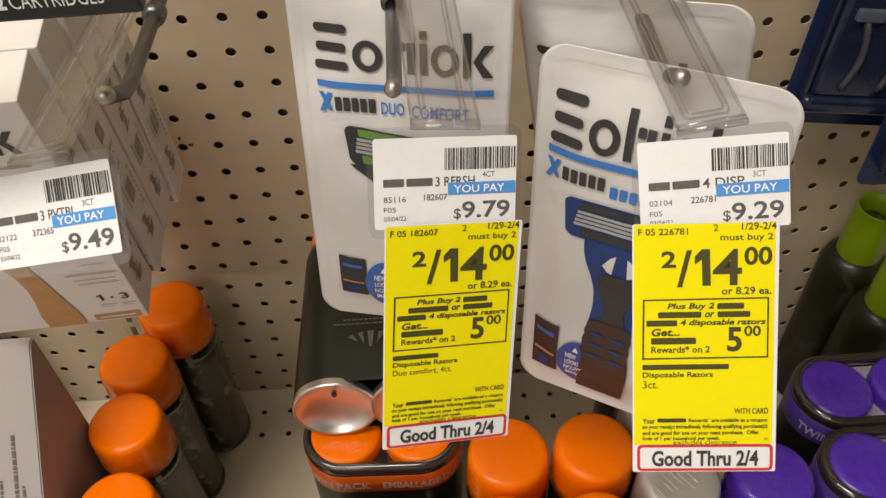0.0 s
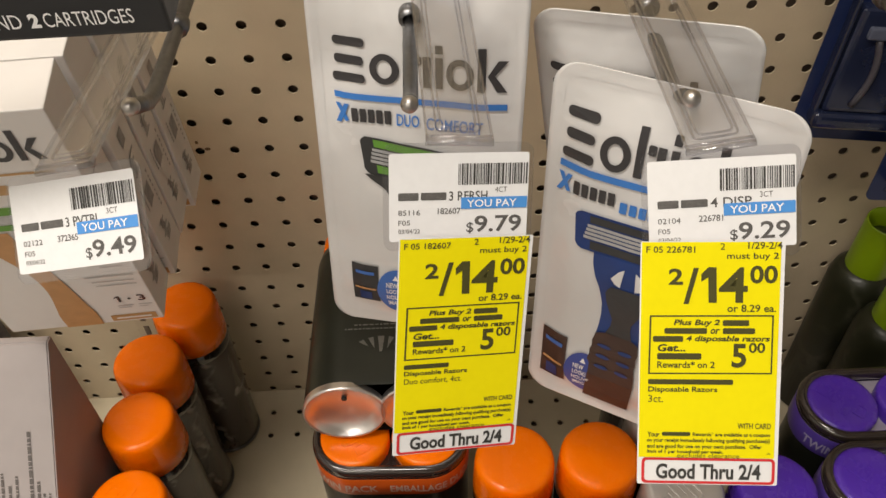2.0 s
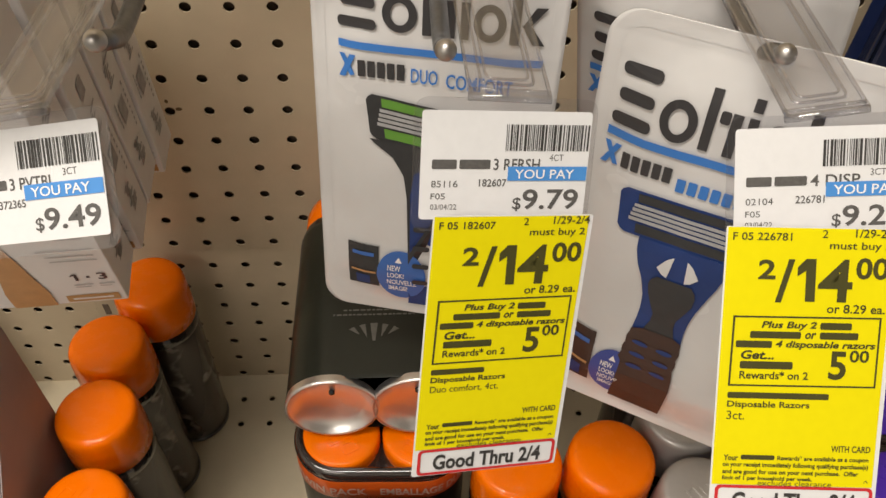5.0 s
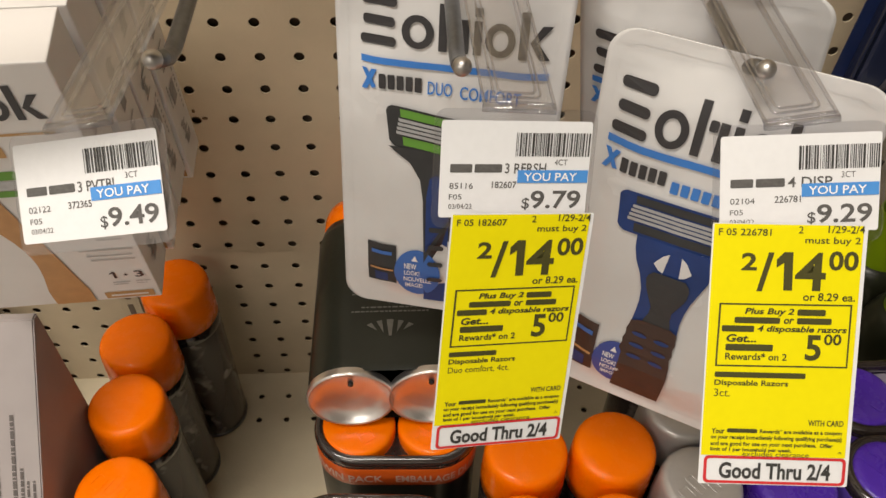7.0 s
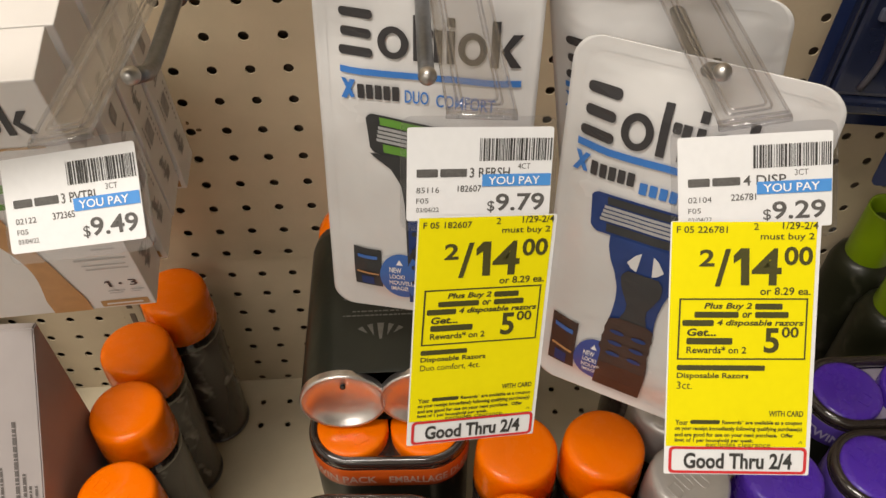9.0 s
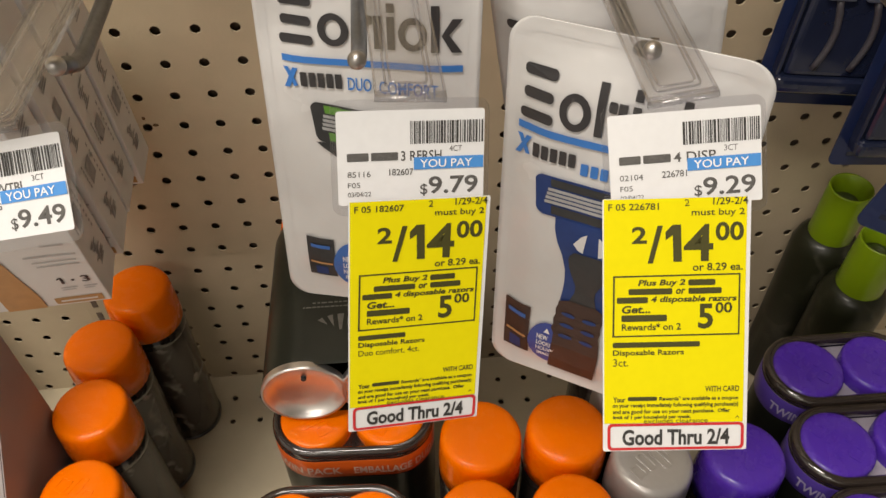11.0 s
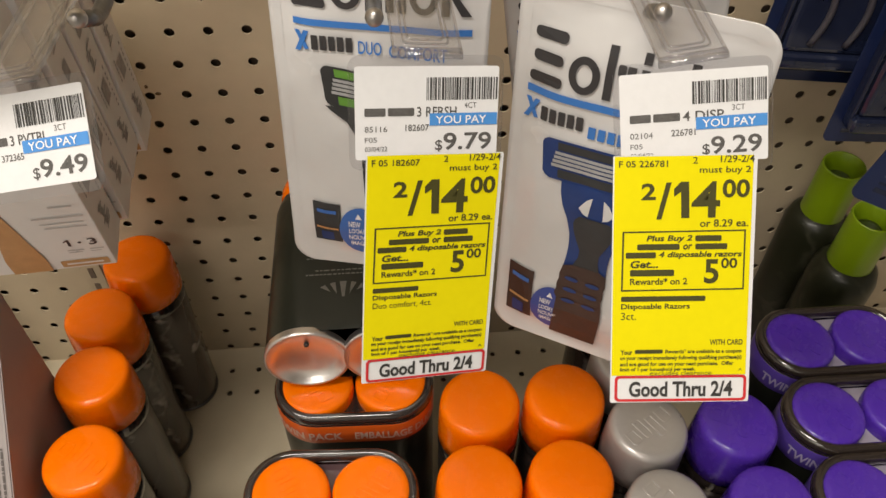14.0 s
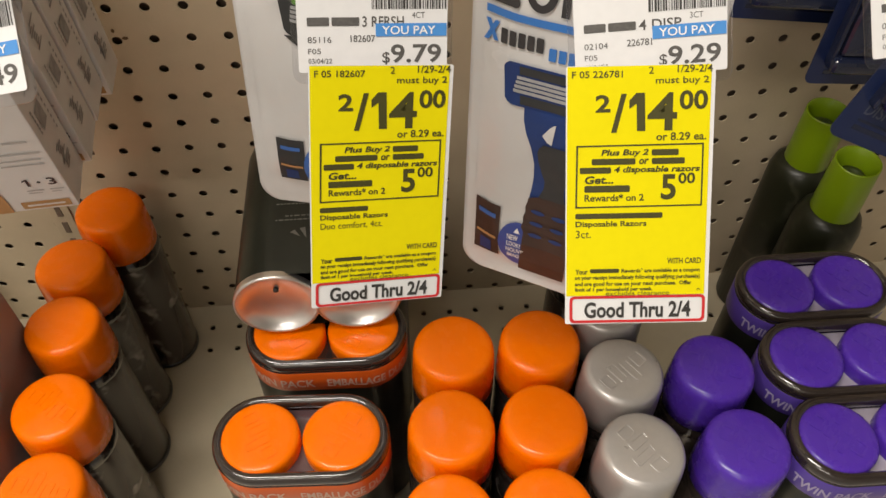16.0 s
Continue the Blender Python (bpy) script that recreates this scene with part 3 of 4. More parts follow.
LABEL_A = plane_pose((0.0410, -0.2463, 0.1875), (0.971, -0.105, 0.217), (-0.082, 0.701, 0.708))
LABEL_B = plane_pose((0.1805, -0.2452, 0.1906), (0.988, 0.100, -0.114), (0.051, 0.490, 0.870))
LABEL_C = plane_pose((0.2721, -0.2519, 0.1889), (0.992, -0.080, 0.094), (-0.025, 0.617, 0.787))
LABEL_D = plane_pose((0.3725, -0.2541, 0.1950), (0.975, -0.090, 0.190), (-0.080, 0.617, 0.787))
hook_a = peg_hook(0.0620, (0.0400, -0.2445, 0.1900), 0.006, LABEL_A, (0.955, -0.13, 0.26))
hook_b = peg_hook(0.1630, (0.1805, -0.2435, 0.1935), 0.006, LABEL_B, (0.988, 0.100, -0.114), 0.0041)
hook_c = peg_hook(0.2676, (0.2722, -0.2500, 0.1915), -0.010, LABEL_C, (0.992, -0.080, 0.094), 0.0066)
hook_d = peg_hook(0.3720, (0.3725, -0.2520, 0.1975), 0.0, LABEL_D, (0.975, -0.090, 0.190))
price_label(LABEL_A, "3 PVTBL", ("02122", "372365"), "3CT", "9.49", 3, 108)
price_label(LABEL_B, "3 RFRSH", ("85116", "182607"), "4CT", "9.79", 4, 108)
price_label(LABEL_C, "4 DISP", ("02104", "226781"), "3CT", "9.29", 5, 108)
price_label(LABEL_D, "4 DISP", ("02104", "226781"), "3CT", "9.29", 6, 108)
SALE_B = plane_pose((0.1819, -0.2660, 0.1690), (0.973, 0.155, -0.170), (0.085, 0.444, 0.892))
SALE_C = plane_pose((0.2677, -0.2738, 0.1695), (0.996, -0.082, 0.029), (0.030, 0.639, 0.769))
sale_tag(SALE_B, "F 05 182607", True, "Duo comfort, 4ct.")
sale_tag(SALE_C, "F 05 226781", False, "3ct.")


# ---- razor pouches ----
def brand_blocks(emit, x0, y0, x1, h):
    """The maker's mark as plain shapes: blocks, rings and bars, no letters; emit takes each piece."""
    w = x1 - x0

    def u(a):
        return x0 + w * a
    xh, r = h * 0.72, h * 0.085
    emit(Print().bar(u(0.0), y0 - h * 0.02, u(0.195), y0 + h * 0.19, r))
    emit(Print().bar(u(0.015), y0 + h * 0.40, u(0.19), y0 + h * 0.61, r))
    emit(Print().bar(u(0.01), y0 + h * 0.82, u(0.20), y0 + h * 1.02, r))
    for a, b in ((0.225, 0.395), (0.66, 0.815)):
        cx, cy, rx, ry = u((a + b) / 2), y0 + xh / 2, w * (b - a) / 2, xh / 2
        emit(Print().loop(ellipse(cx, cy, rx, ry, 28), ellipse(cx, cy, rx * 0.52, ry * 0.60, 28)))
    emit(Print().grid(u(0.42), y0, u(0.465), y0 + h, 3, 9))
    emit(Print().bar(u(0.48), y0 + xh * 0.72, u(0.525), y0 + xh, 0.001))
    emit(Print().grid(u(0.53), y0, u(0.575), y0 + xh, 3, 9))
    emit(Print().grid(u(0.60), y0, u(0.642), y0 + xh, 3, 9))
    emit(Print().grid(u(0.60), y0 + xh * 1.12, u(0.642), y0 + h, 3, 9))
    emit(Print().grid(u(0.835), y0, u(0.88), y0 + h, 3, 9))
    emit(Print().poly([(u(0.89), y0 + xh * 0.5), (u(0.945), y0 + xh), (u(1.0), y0 + xh), (u(0.93), y0 + xh * 0.52), (u(1.0), y0), (u(0.945), y0)]))


def pouch(label, m, W, H, design, bulge=0.0055, seed=1, group="razor pouches", dv=0.0):
    """A sealed film pouch, origin in its middle, with printed front."""
    bag = thing("razor_pouch", label, "pouch", group, m)
    r = 0.012

    def shape(x, y):
        a, b = min(abs(2 * x / W), 1), min(abs(2 * (y - dv) / H), 1)
        wr = noise.noise(Vector((x * 28 + seed * 7, y * 22, seed))) * 0.0013 + noise.noise(Vector((x * 70 + seed, y * 60, 3.0 + seed))) * 0.0005
        e = max(0.0, (1 - a ** 8)) * max(0.0, (1 - b ** 10))
        wr += 0.0002 * math.sin((y - dv - H / 2) * 900) if y - dv > H / 2 - 0.014 else 0.0
        u, v = min(max((0.95 - a) / 0.40, 0.0), 1.0), min(max((0.95 - b) / 0.25, 0.0), 1.0)
        return bulge * u * u * (3 - 2 * u) * v * v * (3 - 2 * v) + wr * e

    nx = 44
    bend = [H / 2 - r + r * math.sin(radians(90 * k / 9)) for k in range(10)]
    rows = [-v for v in reversed(bend)] + [-H / 2 + r + (H - 2 * r) * k / 72 for k in range(1, 72)] + bend
    ny = len(rows) - 1
    verts, faces = [], []
    for side in (1, -1):
        for j in range(ny + 1):
            y = rows[j]
            over = abs(y) - (H / 2 - r)
            inset = r - math.sqrt(max(r * r - over * over, 0.0)) if over > 0 else 0.0
            for i in range(nx + 1):
                x = (-1 + 2 * i / nx) * (W / 2 - inset)
                verts.append((x, y + dv, side * 0.0004 + (shape(x, y + dv) if side > 0 else -shape(x, y + dv) * 0.7)))
    n = (nx + 1) * (ny + 1)
    for j in range(ny):
        for i in range(nx):
            a = j * (nx + 1) + i
            faces.append((a, a + 1, a + nx + 2, a + nx + 1))
            faces.append((n + a, n + a + nx + 1, n + a + nx + 2, n + a + 1))
    rim = [i for i in range(nx + 1)] + [j * (nx + 1) + nx for j in range(1, ny + 1)] + [ny * (nx + 1) + i for i in range(nx - 1, -1, -1)] + [j * (nx + 1) for j in range(ny - 1, 0, -1)]
    for k in range(len(rim)):
        a, b = rim[k], rim[(k + 1) % len(rim)]
        faces.append((a, n + a, n + b, b))
    part("film_bag", mesh_of("bag", verts, faces, True), FILM, bag)
    # the pressed seam inside the edge
    o, i = 0.0055, 0.0058
    outer = round_rect(-W / 2 + o, -H / 2 + o + dv, W / 2 - o, H / 2 - o + dv, 0.008, 8)
    inner = round_rect(-W / 2 + i, -H / 2 + i + dv, W / 2 - i, H / 2 - i + dv, 0.0075, 8)

    def finer(pts):
        return [(a[0] + (c[0] - a[0]) * k / 12, a[1] + (c[1] - a[1]) * k / 12) for a, c in zip(pts, pts[1:] + pts[:1]) for k in range(12)]
    part("seal_line", Print().loop(finer(outer), finer(inner)).mesh(lambda x, y: shape(x, y) + 0.0004, 0.00015), SEAL, bag, "pressed grey seam line")
    design(bag, lambda x, y: shape(x, y) + 0.0004, W, H)
    return bag


def badge(bag, shape, cx, cy, a, b, mat):
    e = Print()
    rings = 5
    for k in range(rings):
        o = ellipse(cx, cy, a * (k + 1) / rings, b * (k + 1) / rings, 28)
        if k == 0:
            e.poly(o)
        else:
            e.loop(o, ellipse(cx, cy, a * k / rings, b * k / rings, 28))
    bd = part("round_badge", e.mesh(shape, 0.0011), mat, bag, "blue oval badge reading NEW LOOK")
    w = Print()
    w.text("NEW", cx - a * 0.55, cy + b * 0.22, cx - a * 0.02, cy + b * 0.45, 0.02)
    w.text("LOOK!", cx - a * 0.55, cy - b * 0.06, cx + a * 0.12, cy + b * 0.15, 0.02)
    w.text("NOUVELLE", cx - a * 0.58, cy - b * 0.36, cx + a * 0.62, cy - b * 0.14, 0.02)
    w.text("IMAGE!", cx - a * 0.52, cy - b * 0.64, cx + a * 0.25, cy - b * 0.43, 0.02)
    w.poly([(cx - a * 0.25, cy + b * 0.56), (cx + a * 0.05, cy + b * 0.56), (cx - a * 0.1, cy + b * 0.78)])
    part("badge_lettering", w.mesh(shape, 0.0015), WHITE_INK, bd)


def mini_pack(bag, shape, x0, y0, x1, y1, mat):
    p = Print().grid(x0, y0, x1, y1, 8, 14)
    mp = part("pack_picture", p.mesh(shape, 0.0009), mat, bag, "small printed picture of a dark razor pack")
    q = Print()
    w, h = x1 - x0, y1 - y0
    part("picture_line", q.grid(x0 + w * 0.15, y0 + h * 0.76, x1 - w * 0.15, y0 + h * 0.84, 6, 2).mesh(shape, 0.0013), BADGE, mp)
    part("picture_line", Print().grid(x0 + w * 0.1, y0 + h * 0.36, x1 - w * 0.1, y0 + h * 0.41, 6, 1).mesh(shape, 0.0013), TAN, mp)
    q = Print()
    q.grid(x0 + w * 0.25, y0 + h * 0.05, x1 - w * 0.3, y0 + h * 0.28, 4, 4)
    part("picture_patch", q.mesh(shape, 0.0012), RAZOR_BLUE, mp)


def razor_head(bag, shape, x, y, w, h, frame_mat, rail_mat, lean):
    """A printed razor head whose upper left corner is x, y; lean: drop over its width."""
    def P(a, b):
        return (x + w * a + 0.10 * h * b, y - h * b - lean * a)

    def strip(b0, b1, a0=0.0, a1=1.0):
        n = 8
        g = Print()
        vs = [(*P(a0 + (a1 - a0) * i / n, bb), 0.0) for bb in (b0, b1) for i in range(n + 1)]
        g.add(vs, [(i, n + 1 + i, n + 2 + i, i + 1) for i in range(n)])
        return g
    hd = Print()
    n = 8
    rows = ((0.0, 0.05), (0.06, 0.018), (0.14, 0.0), (0.36, 0.0), (0.62, 0.0), (0.86, 0.0), (0.94, 0.018), (1.0, 0.05))
    hd.add([(*P(a0 + (1 - a0) * i / n, bb), 0.0) for bb, a0 in rows for i in range(n + 1)],
           [(j * (n + 1) + i, (j + 1) * (n + 1) + i, (j + 1) * (n + 1) + i + 1, j * (n + 1) + i + 1) for j in range(len(rows) - 1) for i in range(n)])
    head = part("razor_head", hd.mesh(shape, 0.0010), frame_mat, bag, "printed razor head")
    for g in (strip(0.05, 0.24, 0.12, 1), strip(0.72, 0.93, 0.12, 1)):
        part("lubricating_strip", g.mesh(shape, 0.0013), rail_mat, head)
    for k in range(4):
        g = strip(0.28 + 0.105 * k, 0.355 + 0.105 * k, 0.10 - 0.01 * k, 1)
        part("blade", g.mesh(shape, 0.0014), BLADE, head)


def duo_design(bag, shape, W, H):
    def put(name, p, mat, lift=0.0009, label="", par=None):
        return part(name, p.mesh(shape, lift), mat, par or bag, label)
    brand_blocks(lambda p: put("brand_block", p, LOGO), -0.0396, 0.0470, 0.0433, 0.0213)
    put("blue_stripe", Print().grid(-0.0394, 0.0378, 0.0437, 0.0410, 16, 1), STRIPE)
    p = Print()
    p.poly([(-0.0395, 0.0247), (-0.0368, 0.0247), (-0.0320, 0.0350), (-0.0346, 0.0350)])
    p.poly([(-0.0392, 0.0350), (-0.0368, 0.0350), (-0.0325, 0.0262), (-0.0346, 0.0255)])
    put("range_mark", p, STRIPE, label="blue range mark")
    p = Print().text("DUO", -0.0089, 0.0256, 0.0022, 0.0321, 0.012)
    p.text("COMFORT", 0.0057, 0.0250, 0.0330, 0.0315, 0.012)
    put("range_lettering", p, STRIPE, label="blue printed words DUO COMFORT")
    for k in range(5):
        put("name_block", Print().bar(-0.0312 + 0.0041 * k, 0.0259, -0.0280 + 0.0041 * k, 0.0333, 0.0005), LOGO)
    razor_head(bag, shape, -0.0282, 0.0186, 0.056, 0.0216, RAZOR_DARK, RAZOR_GREEN, 0.0065)
    p = Print().poly([(-0.0265, -0.0030), (-0.0120, -0.0040), (0.0100, -0.0060), (0.0090, -0.0200), (0.0060, -0.0400), (0.0060, -0.0985), (-0.0070, -0.0985),
                      (-0.0076, -0.0700), (-0.0085, -0.0483), (-0.0092, -0.0320), (-0.0110, -0.0205), (-0.0160, -0.0115), (-0.0234, -0.0060)])
    put("razor_handle", p, RAZOR_DARK, 0.0012, "printed black razor handle")
    p = Print().poly([(-0.0062, -0.0190), (-0.0030, -0.0165), (0.0030, -0.0200), (0.0040, -0.0400), (0.0045, -0.0990), (-0.0075, -0.0990), (-0.0070, -0.0600), (-0.0075, -0.0300)])
    put("handle_inlay", p, RAZOR_BLUE, 0.0016, "blue handle inlay")
    for k in range(4):
        put("grip_rib", Print().bar(-0.0055, -0.0500 - 0.011 * k, 0.0025, -0.0470 - 0.011 * k, 0.0012), RAZOR_DARK, 0.0020)
    mini_pack(bag, shape, -0.0378, -0.0894, -0.0222, -0.0624, RAZOR_DARK)
    badge(bag, shape, -0.0110, -0.0795, 0.0122, 0.0165, BADGE)


def out_design(bag, shape, W, H):
    def put(name, p, mat, lift=0.0009, label="", par=None):
        return part(name, p.mesh(shape, lift), mat, par or bag, label)
    brand_blocks(lambda p: put("brand_block", p, LOGO), -0.0434, 0.0480, 0.0345, 0.0240)
    put("blue_stripe", Print().grid(-0.0440, 0.0418, 0.0360, 0.0453, 16, 1), STRIPE)
    p = Print()
    p.poly([(-0.0448, 0.0290), (-0.0424, 0.0290), (-0.0370, 0.0390), (-0.0394, 0.0390)])
    p.poly([(-0.0442, 0.0390), (-0.0418, 0.0390), (-0.0374, 0.0300), (-0.0396, 0.0296)])
    put("range_mark", p, STRIPE, label="blue range mark")
    for k in range(7):
        put("name_block", Print().bar(-0.0141 + 0.0043 * k, 0.0275, -0.0108 + 0.0043 * k, 0.0335, 0.0005), STRIPE)
    for k in range(5):
        put("name_block", Print().bar(-0.0362 + 0.0041 * k, 0.0300, -0.0330 + 0.0041 * k, 0.0370, 0.0005), LOGO)
    razor_head(bag, shape, -0.0338, 0.0230, 0.062, 0.0208, RAZOR_BLUE, RAZOR_DARK, 0.0)

    def column(rows):
        """A tapered upright shape from (height, left, right) rows."""
        q = Print()
        q.add([(x, y, 0.0) for y, a, b in rows for x in (a, (a + b) / 2, b)], [(3 * k + c, 3 * k + 3 + c, 3 * k + 4 + c, 3 * k + 1 + c) for k in range(len(rows) - 1) for c in (0, 1)])
        return q
    neck = put("razor_neck", column([(0.0025, -0.0222, 0.0140), (-0.0040, -0.0218, 0.0136), (-0.0110, -0.0200, 0.0120), (-0.0180, -0.0171, 0.0098), (-0.0265, -0.0149, 0.0074),
                                     (-0.0340, -0.0144, 0.0062), (-0.0400, -0.0147, 0.0058), (-0.0480, -0.0155, 0.0062)]), RAZOR_BLUE, 0.0012, "printed blue razor neck")
    for sx in (-1, 1):
        gap = [(-0.0040 + sx * dx, dy) for dx, dy in ((0.0026, -0.0018), (0.0052, -0.0040), (0.0084, -0.0092), (0.0060, -0.0122), (0.0036, -0.0133))]
        put("neck_gap", Print().poly(gap if sx < 0 else gap[::-1]), FILM, 0.0016, "white gap in the neck", neck)
    grip = column([(-0.0140, -0.0112, 0.0030), (-0.0165, -0.0132, 0.0050), (-0.0190, -0.0138, 0.0056), (-0.0238, -0.0130, 0.0054), (-0.0285, -0.0112, 0.0036), (-0.0345, -0.0086, 0.0012),
                   (-0.0390, -0.0088, 0.0012), (-0.0440, -0.0105, 0.0024), (-0.0500, -0.0120, 0.0040)])
    put("razor_grip", grip, RAZOR_DARK, 0.0017, "dark rubber grip")
    handle = [(-0.0445, -0.0110, 0.0030), (-0.0465, -0.0156, 0.0064)]
    for k in range(6):
        handle += [(-0.0490 - 0.0034 * k, -0.0158 - 0.0003 * k - 0.0006 * (k % 2), 0.0064 + 0.0006 * (k % 2))]
    handle += [(-0.0690, -0.0163, 0.0074), (-0.0770, -0.0166, 0.0078), (-0.0900, -0.0176, 0.0070), (-0.0985, -0.0184, 0.0064)]
    put("razor_handle", column(handle), RAZOR_BROWN, 0.0019, "dark brown handle behind the film")
    for k in range(3):
        put("grip_rib", Print().poly(ellipse(-0.0100, -0.0537 - 0.0075 * k, 0.0036, 0.0013, 14)), RAZOR_BLUE, 0.0023)
        put("grip_rib", Print().poly(ellipse(0.0008, -0.0537 - 0.0075 * k, 0.0036, 0.0013, 14)), RAZOR_BLUE, 0.0023)
    mini_pack(bag, shape, -0.0440, -0.0930, -0.0294, -0.0580, RAZOR_BROWN)
    badge(bag, shape, -0.0186, -0.0805, 0.0110, 0.0158, BADGE2)


pouch("white film pouch of green-headed razors hanging on a peg hook", plane_pose((0.1628, -0.1573, 0.1091), (0.975, -0.222, 0.003), (0.033, 0.155, 0.987)), 0.1024, 0.2100, duo_design, 0.0035, seed=1, dv=-0.0016)
pouch("white film pouch of blue razors hanging askew on a peg hook", plane_pose((0.2648, -0.2221, 0.1022), (0.86, -0.508, 0.037), (0.018, 0.103, 0.995)), 0.1022, 0.1995, out_design, 0.0045, seed=2, dv=-0.0088)
pouch("white film pouch of blue razors hanging behind another", plane_pose((0.2773, -0.1584, 0.0972), (0.895, -0.434, 0.104), (-0.155, -0.083, 0.984)), 0.1000, 0.1990, out_design, 0.004, seed=3)


# ---- white razor cartons on the first hook ----
def razor_carton(m):
    W, D, H = 0.0885, 0.031, 0.1774
    c = thing("razor_carton", "white cardboard razor carton with tan handle picture on a hook", "carton", "razor cartons", m)
    part("carton_body", box(W, D, H, 0.0008, at=(-W / 2, D / 2, H / 2)), CARTON, c)
    R = FACING.copy()

    def P(p, mat, name, label="", lift=0.0004):
        return part(name, p.mesh(lift=lift), mat, c, label, R)
    brand_blocks(lambda p: P(p, LOGO, "brand_block"), -0.0820, 0.1470, -0.0094, 0.0195)
    P(Print().bar(-0.085, 0.1378, -0.0100, 0.1394), GOLD, "gold_line")
    P(Print().bar(-0.080, 0.1245, -0.058, 0.1315, 0.0008), GOLD, "name_block")
    P(Print().bar(-0.055, 0.1245, -0.0345, 0.1315, 0.0008), GOLD, "name_block")
    P(Print().bar(-0.080, 0.1095, -0.030, 0.1155, 0.001), RAZOR_GREEN, "razor_strip", "green razor strip")
    P(Print().bar(-0.080, 0.0975, -0.032, 0.1020, 0.001), RAZOR_GREEN, "razor_strip", "green razor strip")
    P(Print().bar(-0.081, 0.1025, -0.030, 0.1090), BLADE, "blade")
    p = Print()
    a, b = [], []
    for k in range(15):
        t = k / 14
        y = 0.0960 - 0.0955 * t
        cx = -0.0620 + 0.0155 * math.sin(min(t * 2.4, 1.57)) + 0.001 * t
        wd = 0.0120 - 0.0055 * math.sin(math.pi * min(t * 1.15, 1)) - 0.0015 * t
        a.append((cx - wd, y, 0.0))
        b.append((cx + wd, y, 0.0))
    p.add(a + b, [(k, 15 + k, 16 + k, k + 1) for k in range(14)])
    P(p, TAN, "handle_picture", "printed tan bamboo handle", 0.0006)
    p = Print().bar(-0.0294, 0.0490, -0.0030, 0.0505).bar(-0.0270, 0.0440, -0.0045, 0.0450).bar(-0.026, 0.0400, -0.0040, 0.0410).bar(-0.0180, 0.058, -0.006, 0.0595)
    p.bar(-0.0215, 0.0178, -0.0125, 0.0188).bar(-0.0095, 0.0178, -0.002, 0.0188).bar(-0.0215, 0.0158, -0.0140, 0.0165).bar(-0.0095, 0.0158, -0.004, 0.0165)
    P(p, PALE_INK, "small_print", "pale grey small print")["kind"] = "stuff"
    p = Print().bar(-0.0195, 0.0222, -0.0180, 0.0285).poly([(-0.0195, 0.0285), (-0.0212, 0.0272), (-0.0212, 0.0262), (-0.0195, 0.0270)]).poly(ellipse(-0.0130, 0.0252, 0.0010, 0.0010, 10)).text("3", -0.0085, 0.0222, -0.0040, 0.0285, 0.02)
    P(p, LOGO, "count_lettering")
    g = P(Print().bar(-0.0290, 0.0022, -0.0030, 0.0085, 0.0006), GOLD, "gold_badge", "gold strip with plain bar")
    part("badge_bar", Print().bar(-0.026, 0.0046, -0.006, 0.0062, 0.0003).mesh(lift=0.0007), CARTON, g)
    # dark marks down the side
    side = Matrix(((0, 0, 1, 0), (1, 0, 0, 0), (0, 1, 0, 0), (0, 0, 0, 1)))
    p = Print()
    rnd = random.Random(5)
    p.bar(0.0100, 0.0540, 0.0200, 0.0680)
    p.bar(0.0110, 0.1030, 0.0190, 0.1130)
    for y0, n in ((0.0200, 9), (0.0800, 7), (0.1230, 5)):
        for k in range(n):
            xx, wd = 0.0085 + rnd.random() * 0.004, 0.004 + rnd.random() * 0.007
            p.bar(xx, y0 + 0.0022 * k, xx + wd, y0 + 0.0022 * k + 0.0014, 0.0003)
    for k in range(8):
        p.bar(0.0232, 0.0400 + 0.0042 * k, 0.0250, 0.0400 + 0.0042 * k + 0.0016 + 0.0016 * rnd.random())
    for k in range(6):
        p.bar(0.0055, 0.0560 + 0.0030 * k, 0.0070, 0.0560 + 0.0030 * k + 0.0022)
    part("side_print", p.mesh(lift=0.0004), SIDE_INK, c, "grey side print", side)
    return c


def carton_pose(k):
    """The k-th carton back along the hook."""
    m = plane_pose((0.0061 + 0.0015 * (k % 2), -0.1572 + 0.0325 * k, 0.0008 + 0.003 * (k % 3)), (0.997, 0.078 - 0.02 * k, -0.003 + 0.008 * (k % 2)), (0.016, -0.167 + 0.012 * k, 0.986))
    return m @ FACING.inverted()


c0 = razor_carton(carton_pose(0))
for k in range(1, 4):
    copy_thing(c0, carton_pose(k))

# black pack above, its lower edge in view
bp = thing("black_pack", "black cardboard pack with white lettering hanging above", "pack", m=pose(0.1000, -0.2670, 0.2560, 4, 0, 2))
part("pack_body", box(0.15, 0.03, 0.11, 0.001, at=(-0.075, 0.015, 0.055)), BLACK_CARD, bp)
p = Print()
p.text("STAND", -0.0545, 0.0040, -0.0390, 0.0085)
p.text("CARTRIDGES", -0.0330, 0.0040, -0.0090, 0.0085)
part("pack_lettering", p.mesh(lift=0.0004), WHITE_INK, bp, "white words STAND and CARTRIDGES", FACING.copy())
p = Print().text("2", -0.0369, 0.0040, -0.0341, 0.0085, 0.05)
part("count_figure", p.mesh(lift=0.0004), WHITE_INK, bp, "", FACING.copy())


